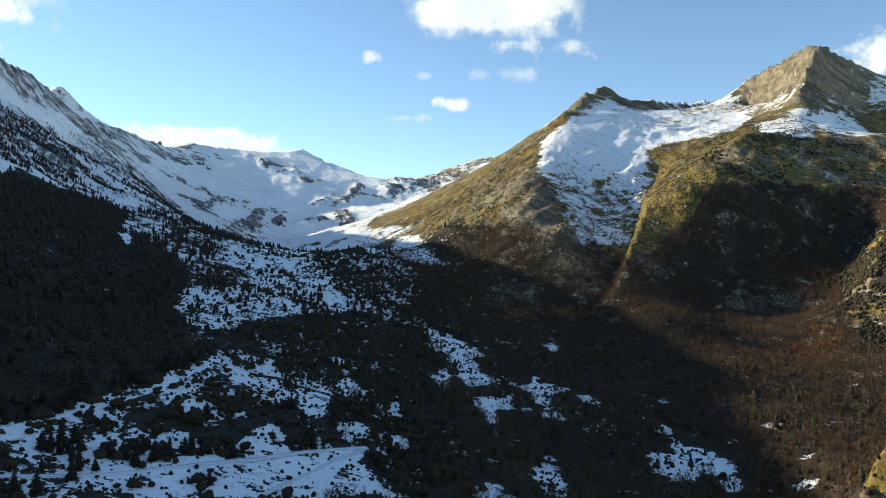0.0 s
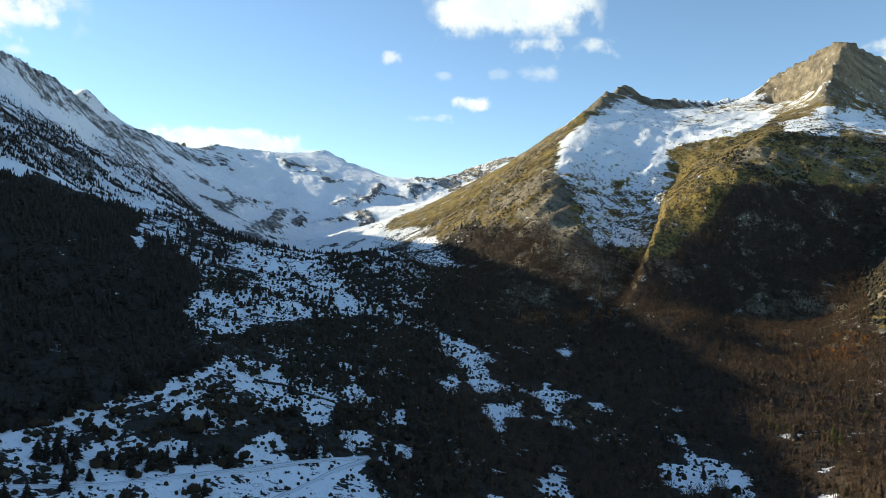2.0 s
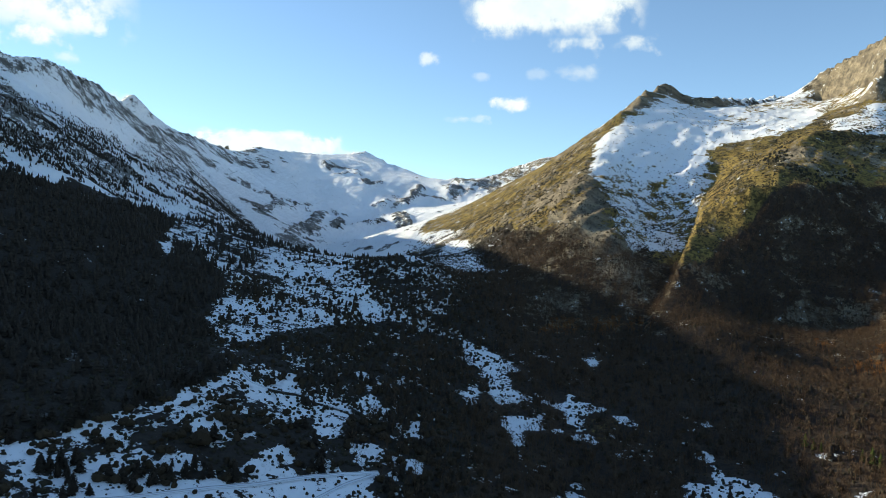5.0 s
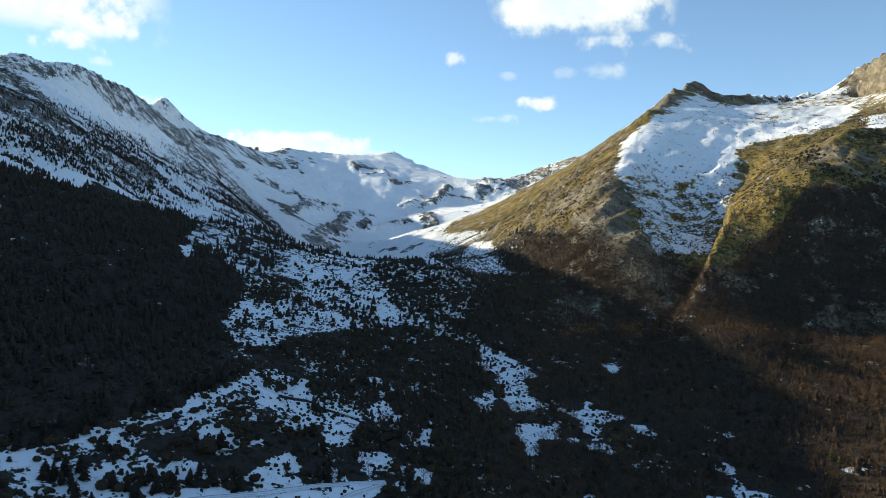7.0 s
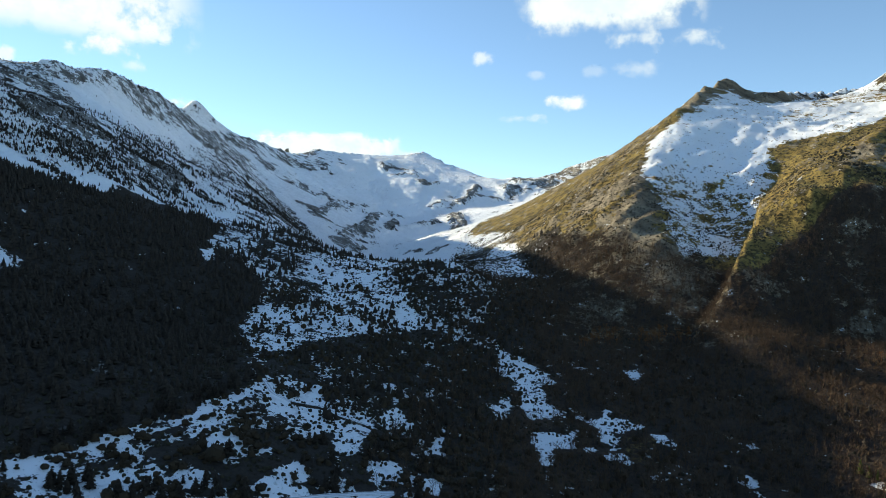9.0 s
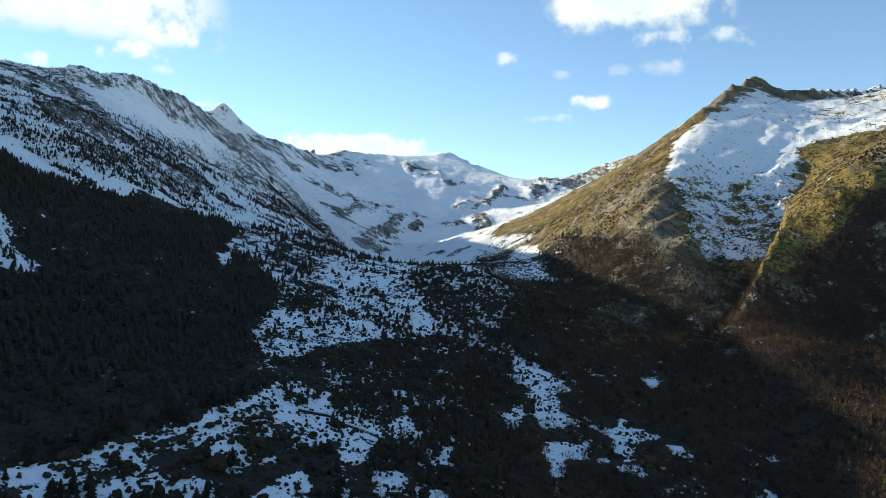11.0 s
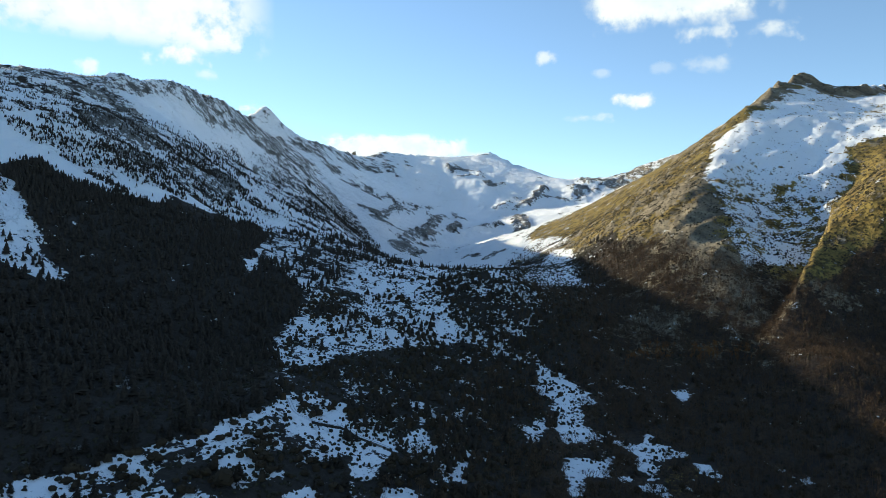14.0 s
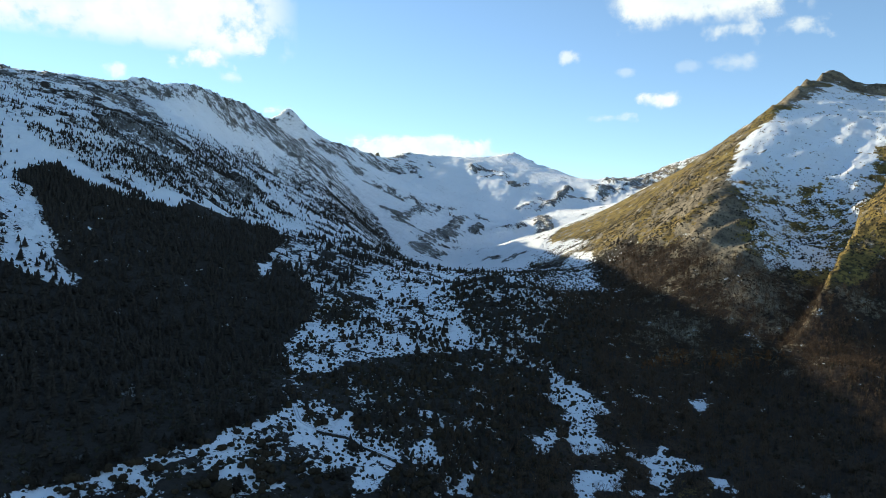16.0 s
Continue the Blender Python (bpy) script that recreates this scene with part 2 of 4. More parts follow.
CRISP = {'left_crest', 'back_crest', 'far_crest', 'right_crest', 'right_flank', 'cliff_foot', 'gully', 'spur_edge', 'bench_edge', 'left_spur', 'far_rib', 'bowl_rim', 'rock_spur', 'knoll', 'crest_foot', 'near_spur', 'arete', 'face_hollow'}
CX, CY, R0, R1 = 40.0, 35.0, 60.0, 5300.0
NA, NR = 720, 512


def lattice(ix, iy, seed):
    h = (ix * 374761393 + iy * 668265263 + seed * 974634777) & 0xFFFFFFFF
    h = ((h ^ (h >> 13)) * 1274126177) & 0xFFFFFFFF
    return ((h ^ (h >> 16)) & 0xFFFF) / 65535.0


def value_noise(x, y, seed):
    """Smooth noise from 0 to 1 with cells of 1."""
    ix, iy = np.floor(x).astype(np.int64), np.floor(y).astype(np.int64)
    fx, fy = x - ix, y - iy
    fx, fy = fx * fx * fx * (fx * (fx * 6 - 15) + 10), fy * fy * fy * (fy * (fy * 6 - 15) + 10)
    a, b = lattice(ix, iy, seed), lattice(ix + 1, iy, seed)
    c, d = lattice(ix, iy + 1, seed), lattice(ix + 1, iy + 1, seed)
    return (a * (1 - fx) + b * fx) * (1 - fy) + (c * (1 - fx) + d * fx) * fy


def fbm(x, y, size, octaves, seed, ridged=False):
    """Noise about 0, from -1 to 1, whose largest swells are `size` metres."""
    total, amp, norm = np.zeros_like(x), 1.0, 0.0
    for k in range(octaves):
        turn = 0.6 * k + 0.3
        u, v = (x * math.cos(turn) - y * math.sin(turn)) / size, (x * math.sin(turn) + y * math.cos(turn)) / size
        n = value_noise(u + 17.3 * k, v - 9.1 * k, seed + k) * 2 - 1
        total += amp * ((1 - 2 * np.abs(n)) if ridged else n)
        norm, amp, size = norm + amp, amp * 0.5, size * 0.5
    return total / norm


def cell_of(x, y, na, nr):
    az = np.arctan2(-(x - CX), y - CY)
    r = np.maximum(np.hypot(x - CX, y - CY), R0)
    return (az / (2 * np.pi) % 1.0) * na, np.log(r / R0) / np.log(R1 / R0) * (nr - 1)


def along(points, gap=4.0):
    """Places every few metres along a line."""
    out = []
    for a, b in zip(points[:-1], points[1:]):
        a, b = np.array(a, float), np.array(b, float)
        n = max(2, int(np.hypot(*(b - a)[:2]) / gap))
        out += [a + (b - a) * k / n for k in range(n)]
    return np.array(out + [np.array(points[-1], float)])


def solve_land():
    """The heights between the lines, as a stretched skin, on a grid of bearings and (logarithmic) distances."""
    pts = {n: along(p) for n, p in LINES.items()}
    h = None
    for level in (8, 4, 2, 1):
        na, nr = NA // level, NR // level
        tot, cnt, crisp = np.zeros((na, nr)), np.zeros((na, nr)), np.zeros((na, nr), bool)
        for n, p in pts.items():
            i, j = cell_of(p[:, 0], p[:, 1], na, nr)
            i, j = np.round(i).astype(int) % na, np.clip(np.round(j).astype(int), 0, nr - 1)
            np.add.at(tot, (i, j), p[:, 2])
            np.add.at(cnt, (i, j), 1)
            if n in CRISP:
                crisp[i, j] = True
        fixed = cnt > 0
        if h is None:
            h = np.full((na, nr), 200.0)
        else:
            h = np.repeat(np.repeat(h, 2, 0), 2, 1)
        h[fixed] = tot[fixed] / cnt[fixed]
        free = ~fixed
        ii, jj = np.indices((na, nr))
        reds = [((ii + jj) % 2 == c) & free for c in (0, 1)]
        for _ in range(260 if level > 1 else 160):
            for red in reds:
                up = np.concatenate([h[:, 1:], h[:, -1:]], 1)
                down = np.concatenate([h[:, :1], h[:, :-1]], 1)
                mean = (np.roll(h, 1, 0) + np.roll(h, -1, 0) + up + down) / 4
                h = np.where(red, h + 1.6 * (mean - h), h)
    keep = crisp
    for _ in range(14):
        up = np.concatenate([h[:, 1:], h[:, -1:]], 1)
        down = np.concatenate([h[:, :1], h[:, :-1]], 1)
        mean = (np.roll(h, 1, 0) + np.roll(h, -1, 0) + up + down) / 4
        h = np.where(keep, h, 0.4 * h + 0.6 * mean)
    return h


LAND = solve_land()


def skin(x, y):
    i, j = cell_of(x, y, NA, NR)
    i0, j0 = np.floor(i).astype(int), np.clip(np.floor(j).astype(int), 0, NR - 2)
    fi, fj = i - i0, np.clip(j - j0, 0, 1)
    i0, i1 = i0 % NA, (i0 + 1) % NA
    return (LAND[i0, j0] * (1 - fi) + LAND[i1, j0] * fi) * (1 - fj) + (LAND[i0, j0 + 1] * (1 - fi) + LAND[i1, j0 + 1] * fi) * fj


CREST = np.concatenate([along(LINES[n], 25.0) for n in ('left_crest', 'back_crest', 'far_crest', 'right_crest', 'right_flank', 'left_spur')])[:, :2]


def crest_distance(x, y):
    """Metres to the nearest crest line."""
    out = np.full(x.shape, 1e9)
    for cx, cy in CREST:
        np.minimum(out, (x - cx) ** 2 + (y - cy) ** 2, out=out)
    return np.sqrt(out)


def step(a, b, v):
    t = np.clip((v - a) / (b - a), 0, 1)
    return t * t * (3 - 2 * t)


def flutes(x, y, ax, ay, size, stretch, seed):
    """Ribs and gullies that run down the fall line (ax, ay)."""
    u, v = (ax * x + ay * y) / stretch, -ay * x + ax * y
    bend = fbm(x, y, 150.0, 2, seed + 40) * 30
    return fbm(u, v + bend, size, 4, seed, True)


def height(x, y, near_crest=None):
    z = skin(x, y)
    d = crest_distance(x, y) if near_crest is None else near_crest
    r = np.hypot(x - CX, y - CY)
    calm = step(0, 110, d) * 0.88 + 0.12
    rise = np.maximum(step(130, 260, z), step(150, 210, z) * step(1000, 1500, r))
    far = step(1500, 2500, r)
    left = step(-60, 60, -(x + 250)) * (1 - far)
    right = step(-40, 40, x) * (1 - far)
    big = fbm(x + 0.3 * y, y, 300.0, 3, 11, True) * 6 * far
    ribs = left * flutes(x, y, 0.88, 0.47, 95.0, 2.2, 61) * 14 + right * flutes(x, y, -0.75, -0.66, 60.0, 2.5, 67) * (9 - 4.5 * step(300, 380, z)) + right * (1 - step(170, 230, x)) * flutes(x, y, -0.75, -0.66, 26.0, 3.0, 69) * 3.2 + far * flutes(x, y, 0.25, -0.97, 150.0, 3.0, 73) * 5
    mid = fbm(x, y, 70.0, 4, 23, True) * (3 - 1.0 * far)
    crags = fbm(x, y, 30.0, 4, 47, True) * 1.6 * right * step(340, 400, x) * step(255, 285, z) * (1 - step(350, 385, z))
    crags = crags + fbm(x, y, 24.0, 4, 49, True) * 5.0 * step(370, 400, x) * (1 - step(880, 920, y)) * step(95, 125, z) * step(-25, 0, field(FIELDS['rocky_spur'], x, y))
    small = fbm(x, y, 22.0, 4, 37) * (1.8 - 0.6 * far + 1.6 * left) + fbm(x, y, 40.0, 4, 39, True) * 1.6 * far
    near_rock = strokes(OUTCROPS, x, y, 90.0)
    cliffs = (1 - step(0, 46, near_rock)) * (7 + 15 * fbm(x, y, 34.0, 4, 53, True)) * far
    cliffs = cliffs + far * step(-360, -260, x) * step(3350, 3550, y) * fbm(x, y, 80.0, 4, 55, True) * 20 * calm
    jag = (fbm(x, y, 45.0, 4, 43, True) - 0.15) * (7.0 * left + 12.0 * far + 5.0 * right) * (1 - step(0, 60, d)) * step(330, 420, z)
    return z + rise * (calm * (big + ribs + mid + crags) + (0.4 + 0.6 * calm) * small + jag + cliffs) + fbm(x, y, 40.0, 4, 51) * 1.3 + fbm(x, y, 9.0, 3, 57) * 0.35

# ---- what grows and lies where: outlines in plan, metres ----
FIELDS = {
    'snow_face': [(232, 1315), (269, 1382), (323, 1510), (358, 1573), (391, 1559), (401, 1493), (422, 1470), (452, 1509), (533, 1566), (497, 1427), (578, 1455), (616, 1410), (595, 1332), (512, 1214), (463, 1190), (415, 1221), (358, 1203), (341, 1157), (343, 1114), (306, 1048), (276, 974), (246, 901), (212, 887), (178, 873), (160, 900), (166, 1015), (150, 1091), (173, 1239)],
    'snow_bench': [(560, 1256), (599, 1209), (622, 1234), (644, 1247), (672, 1234), (735, 1240), (728, 1138), (695, 1086), (650, 1096), (605, 1112), (560, 1044), (508, 1026), (535, 1157)],
    'meadow_near': [(-188, 296), (-179, 305), (-167, 315), (-156, 329), (-144, 332), (-129, 328), (-120, 327), (-99, 334), (-76, 353), (-55, 365), (-41, 375), (-42, 362), (-27, 349), (-21, 328), (-57, 313), (-111, 285), (-142, 264), (-160, 253)],
    'meadow_edge': [(-193, 304), (-183, 331), (-168, 355), (-156, 382), (-151, 410), (-148, 450), (-140, 434), (-146, 395), (-150, 375), (-166, 350), (-180, 325), (-188, 296)],
    'meadow_road': [(-149, 465), (-132, 434), (-116, 471), (-104, 452), (-89, 434), (-74, 448), (-65, 419), (-73, 400), (-78, 393), (-89, 417), (-107, 420), (-118, 412), (-130, 421)],
    'meadow_mid': [(-134, 371), (-127, 377), (-115, 370), (-105, 388), (-104, 376), (-112, 361), (-118, 351), (-126, 352)],
    'meadow_low': [(-102, 344), (-101, 363), (-94, 381), (-84, 368), (-79, 359), (-94, 347)],
    'patch_f': [(-68, 452), (-64, 478), (-54, 461), (-48, 451), (-66, 441)],
    'patch_g': [(-56, 391), (-48, 407), (-42, 391), (-51, 385)],
    'meadow_chain': [(-19, 648), (-5, 629), (8, 617), (23, 602), (38, 584), (21, 576), (24, 561), (30, 547), (40, 538), (28, 520), (18, 520), (11, 549), (3, 573), (-9, 593)],
    'patch_i': [(-11, 521), (2, 546), (7, 509), (-2, 507)],
    'patch_j': [(26, 501), (48, 506), (46, 487), (38, 479), (32, 455), (26, 474)],
    'patch_k': [(52, 543), (62, 527), (71, 545), (75, 536), (93, 525), (78, 513), (78, 496), (69, 483), (67, 508), (65, 520)],
    'patch_l': [(57, 491), (69, 487), (80, 489), (77, 478), (64, 478)],
    'patch_m': [(100, 518), (110, 517), (111, 501), (100, 503)],
    'meadow_right': [(143, 487), (156, 477), (157, 455), (169, 446), (169, 403), (163, 384), (155, 379), (155, 402), (132, 394), (121, 402), (132, 445), (145, 444), (152, 469)],
    'meadow_front': [(46, 359), (56, 399), (66, 426), (64, 393), (66, 355), (32, 343)],
    'patch_n': [(215, 418), (219, 414), (213, 407), (209, 411)],
    'patch_o': [(196, 383), (200, 378), (197, 367), (193, 375)],
    'patch_q': [(22, 358), (30, 356), (32, 343), (18, 341)],
    'shelf': [(-213, 551), (-217, 601), (-200, 640), (-194, 693), (-182, 734), (-162, 754), (-136, 746), (-110, 698), (-81, 653), (-112, 616), (-140, 568), (-163, 521), (-183, 506)],
    'behind_knoll': [(-89, 757), (-83, 1216), (-36, 1143), (-35, 1032), (4, 881), (-31, 870), (-57, 748)],
    'left_patch': [(-305, 653), (-316, 694), (-290, 649), (-291, 635)],
    'knoll': [(-128, 743), (-113, 753), (-101, 755), (-76, 753), (-51, 742), (-31, 701), (-33, 651), (-70, 638), (-87, 670), (-105, 699)],
    'rocky_spur': [(495, 861), (505, 792), (373, 587), (366, 605), (375, 644), (425, 747)],
    'grove_corner': [(-170, 268), (-159, 272), (-141, 284), (-131, 272), (-160, 253)],
    'grove_near': [(-174, 302), (-165, 312), (-153, 309), (-143, 287), (-160, 279)],
    'grove_mid': [(-128, 344), (-123, 358), (-116, 346), (-111, 328), (-119, 325)],
    'clearing': [(83, 511), (102, 512), (97, 479), (77, 473)],
    'clearing_right': [(220, 408), (199, 315), (196, 311), (206, 372)],
    'patch_r': [(-34, 445), (-30, 467), (-29, 429), (-34, 425)],
    'patch_s': [(-27, 396), (-23, 405), (-21, 388), (-26, 390)],
    'patch_t': [(96, 637), (104, 638), (99, 600), (93, 601)],
    'left_snowfield': [(-734, 959), (-716, 1002), (-744, 1124), (-738, 1173), (-750, 1312), (-725, 1440), (-710, 1314), (-690, 1168), (-603, 970), (-639, 950), (-682, 938)],
    'left_basin': [(-593, 612), (-596, 684), (-562, 692), (-548, 729), (-540, 695), (-553, 675), (-552, 641), (-520, 645), (-524, 593), (-520, 577), (-500, 537)],
    'left_strip': [(-518, 621), (-480, 635), (-446, 661), (-435, 710), (-395, 726), (-381, 783), (-408, 788), (-444, 772), (-482, 762), (-501, 761), (-478, 723), (-485, 696), (-493, 663), (-525, 641)],
    'left_low_trees': [(-704, 1304), (-636, 1370), (-540, 1388), (-466, 1458), (-185, 898), (-190, 827), (-228, 800), (-268, 780), (-407, 891), (-480, 909)],
    'spur_scrub': [(250, 835), (258, 895), (285, 935), (325, 905), (335, 860), (295, 815)],
    'flank_rock': [(55, 1240), (100, 1100), (125, 1000), (140, 852), (100, 840), (45, 920), (40, 1060)],
    'left_gully': [(-494, 534), (-478, 547), (-475, 552), (-425, 515), (-412, 515), (-384, 497), (-364, 495), (-356, 478), (-371, 461), (-393, 453)],
}
TRACK = [(-168, 265), (-154, 277), (-139, 289), (-116, 315), (-98, 332), (-81, 351), (-66, 362), (-41, 377)]
TRACK_FORK = [(-79, 306), (-69, 336), (-56, 357), (-41, 376)]
ROAD = [(-146, 452), (-132, 434), (-122, 436), (-106, 446), (-91, 440), (-75, 441), (-68, 438)]
SLABS = [(146, 1007, 108, 943), (131, 961, 103, 918), (157, 995, 124, 920), (122, 915, 133, 846), (138, 848, 142, 804), (98, 1137, 77, 1084), (117, 1099, 97, 1032), (155, 846, 160, 803), (137, 904, 144, 863)]
FOREST_LEFT = [(-402, 816), (-427, 770), (-450, 728), (-442, 691), (-457, 657), (-471, 641), (-494, 612), (-521, 617), (-527, 577), (-480, 560), (-437, 530),
               (-385, 497), (-355, 478), (-390, 445), (-520, 420), (-560, 200), (-300, 120), (-215, 280), (-184, 335), (-160, 385), (-148, 440), (-185, 500),
               (-220, 545), (-222, 605), (-250, 660), (-330, 700), (-360, 790)]
BUSH_BAND = [(-146, 395), (-150, 375), (-166, 350), (-180, 325), (-188, 296), (-179, 305), (-167, 315), (-156, 329), (-144, 332), (-125, 345), (-118, 365), (-100, 385),
             (-95, 410), (-107, 420), (-118, 412), (-130, 421), (-138, 430)]
NEAR_SPUR = [(165, 285), (175, 318), (230, 332), (300, 322), (330, 250), (200, 250)]
CORRIDOR = [(-225, 690), (-150, 690), (-140, 800), (-185, 900), (-180, 1050), (-150, 1200), (-330, 1380), (-430, 1380), (-340, 1150), (-275, 1000), (-250, 850)]
# dark outcrops on the far range: from, to
OUTCROPS = [(-707, 1937, -650, 1927), (-659, 1928, -714, 2359), (-667, 1883, -609, 1886), (-474, 1531, -548, 1833), (-567, 1888, -551, 2043), (-570, 2104, -646, 2510),
            (-703, 2871, -548, 2441), (-522, 2158, -529, 2280), (-477, 2230, -449, 2346), (-466, 2336, -414, 2408), (-574, 3107, -528, 3202), (-681, 3411, -624, 3504),
            (-697, 3479, -653, 3413), (-490, 3135, -443, 3313), (-443, 3313, -437, 3635), (-397, 3448, -312, 3420), (-398, 2658, -330, 2250), (-374, 2668, -300, 2200),
            (-322, 1450, -305, 1512), (-314, 1548, -253, 1403), (-215, 1339, -209, 1369), (-984, 3759, -901, 3547), (-923, 3714, -771, 3645), (-852, 3510, -767, 3592),
            (-314, 3675, -234, 3568), (-238, 3618, -169, 3619), (-286, 3684, -258, 3626), (28, 3935, 140, 3879), (-187, 3590, -115, 3654), (-264, 3869, -195, 3751)]
# grey bands of rock and files of conifers on the left mountain: from, to
LEFT_ROCKS = [(-739, 996, -725, 1026), (-725, 1026, -754, 1145), (-749, 1138, -754, 1222), (-754, 1222, -760, 1349), (-755, 1341, -733, 1454), (-560, 737, -645, 856),
              (-645, 856, -673, 927), (-550, 744, -652, 910), (-539, 746, -598, 870), (-634, 644, -612, 662), (-604, 661, -621, 711), (-725, 865, -713, 891),
              (-505, 841, -499, 896), (-482, 859, -496, 918), (-691, 1305, -659, 1363), (-730, 1243, -742, 1343)]
LEFT_TREES = [(-574, 683, -543, 666), (-554, 677, -522, 654), (-577, 642, -562, 640), (-559, 658, -538, 654), (-545, 700, -532, 712), (-532, 712, -510, 733),
              (-522, 661, -512, 675), (-493, 663, -465, 665), (-504, 755, -483, 759), (-470, 733, -456, 755), (-600, 834, -560, 830), (-561, 821, -558, 886),
              (-527, 835, -533, 903), (-524, 739, -503, 763), (-563, 893, -530, 913), (-519, 782, -486, 788), (-481, 821, -445, 831), (-457, 860, -386, 829),
              (-695, 1175, -717, 1284), (-552, 1001, -511, 1016), (-702, 1344, -666, 1376)]
LAND_NAMES = [
    ("ground", "shaded valley floor with snowy meadows and dark woods", "valley ground"),
    ("mountain_left", "shaded mountainside with snow, rock bands and conifers", "mountain"),
    ("mountain_right", "sunlit mountain of ochre grass, grey cliffs and snowfields", "mountain"),
    ("mountain_far", "snow-covered mountain range with dark rock outcrops", "mountain range"),
]


def owners(x, y, z, r):
    own = np.full(x.shape, "ground", dtype="<U16")
    own[(z > 215) & (x < -150)] = "mountain_left"
    own[(z > 135) & (x > 20)] = "mountain_right"
    own[(z > 200) & (x > -180) & (y > 1000)] = "mountain_right"
    own[(r > 2350) & (z > 200)] = "mountain_far"
    return own


def field(points, x, y, reach=40.0):
    """Metres inside (+) or outside (-) an outline, cut off at `reach`."""
    p = np.array(points, float)
    out = np.full(x.shape, -reach)
    box = (x > p[:, 0].min() - reach) & (x < p[:, 0].max() + reach) & (y > p[:, 1].min() - reach) & (y < p[:, 1].max() + reach)
    u, v = x[box], y[box]
    best, inside = np.full(u.shape, reach), np.zeros(u.shape, bool)
    for (ax, ay), (bx, by) in zip(p, np.roll(p, -1, 0)):
        dx, dy = bx - ax, by - ay
        s = np.clip(((u - ax) * dx + (v - ay) * dy) / (dx * dx + dy * dy + 1e-9), 0, 1)
        np.minimum(best, np.hypot(u - ax - s * dx, v - ay - s * dy), out=best)
        inside ^= ((ay > v) != (by > v)) & (u < dx * (v - ay) / (dy + 1e-9 * (dy == 0)) + ax)
    out[box] = np.where(inside, best, -best)
    return out


def strokes(lines, x, y, reach=80.0):
    """Metres to the nearest of some strokes."""
    out = np.full(x.shape, reach)
    for ax, ay, bx, by in lines:
        box = (x > min(ax, bx) - reach) & (x < max(ax, bx) + reach) & (y > min(ay, by) - reach) & (y < max(ay, by) + reach)
        dx, dy = bx - ax, by - ay
        s = np.clip(((x[box] - ax) * dx + (y[box] - ay) * dy) / (dx * dx + dy * dy), 0, 1)
        out[box] = np.minimum(out[box], np.hypot(x[box] - ax - s * dx, y[box] - ay - s * dy))
    return out


def pairs(line):
    return [(*a, *b) for a, b in zip(line[:-1], line[1:])]


MEADOWS = [n for n in FIELDS if n.startswith(("meadow", "patch"))]


def meadow_field(x, y):
    out = np.full(x.shape, -40.0)
    for n in MEADOWS:
        np.maximum(out, field(FIELDS[n], x, y), out=out)
    return out


def gully_x(y):
    """The gully of the right mountain: its x at each y."""
    g = np.array(sorted((q[1], q[0]) for q in LINES['gully']), float)
    return np.interp(y, g[:, 0], g[:, 1])


def slope_of(z):
    dr = np.gradient(z, axis=1) / np.gradient(GR, axis=1)
    da = np.gradient(z, axis=0) / (np.gradient(np.unwrap(GA, axis=0), axis=0) * GR + 1e-6)
    return np.hypot(dr, da)


def spur_x(y):
    """The spur of the left mountain: its x at each y."""
    g = np.array(sorted((q[1], q[0]) for q in LINES['left_spur']), float)
    return np.interp(y, g[:, 0], g[:, 1])


def ledges(x, y, z):
    """Bands of rock and trees on the left mountain, that sink away down the valley, from 0 to 1."""
    wave = np.sin((z + 0.40 * y + 30 * fbm(x, y, 130.0, 3, 221)) / 52.0 * 2 * np.pi)
    return step(0.1, 0.8, wave) * step(-0.25, 0.15, fbm(x, y, 150.0, 2, 225))


def zones(x, y, z):
    """The parts of the land, each from 0 to 1."""
    r = np.hypot(x - CX, y - CY)
    far = step(2300, 2500, r) * step(-30, 30, x + 1000 + 400 * step(2500, 2800, y))
    far = np.maximum(far, step(1080, 1200, y) * step(0, 30, x - spur_x(y) - 10) * (1 - step(-170, -140, x) * (1 - step(1500, 1700, y))))
    far = np.maximum(far, step(2300, 2500, y))
    right = np.maximum(step(10, 50, x) * step(95, 125, z), step(-60, 40, x - 300) * step(70, 90, z))
    right = np.maximum(right, step(1020, 1120, y) * step(-190, -150, x) * step(188, 200, z)) * (1 - far)
    left = step(-30, 30, -(x + 230)) * (1 - far) * (1 - right)
    valley = np.clip(1 - far - right - left, 0, 1)
    return far, right, left, valley


def left_snow(x, y, mid):
    """The open snowfields of the left mountain, from 0 to 1."""
    inside = np.maximum(np.maximum(field(FIELDS['left_snowfield'], x, y), field(FIELDS['left_basin'], x, y)), field(FIELDS['left_strip'], x, y))
    return np.clip(0.5 + (inside + 5 * mid) / 12.0, 0, 1)


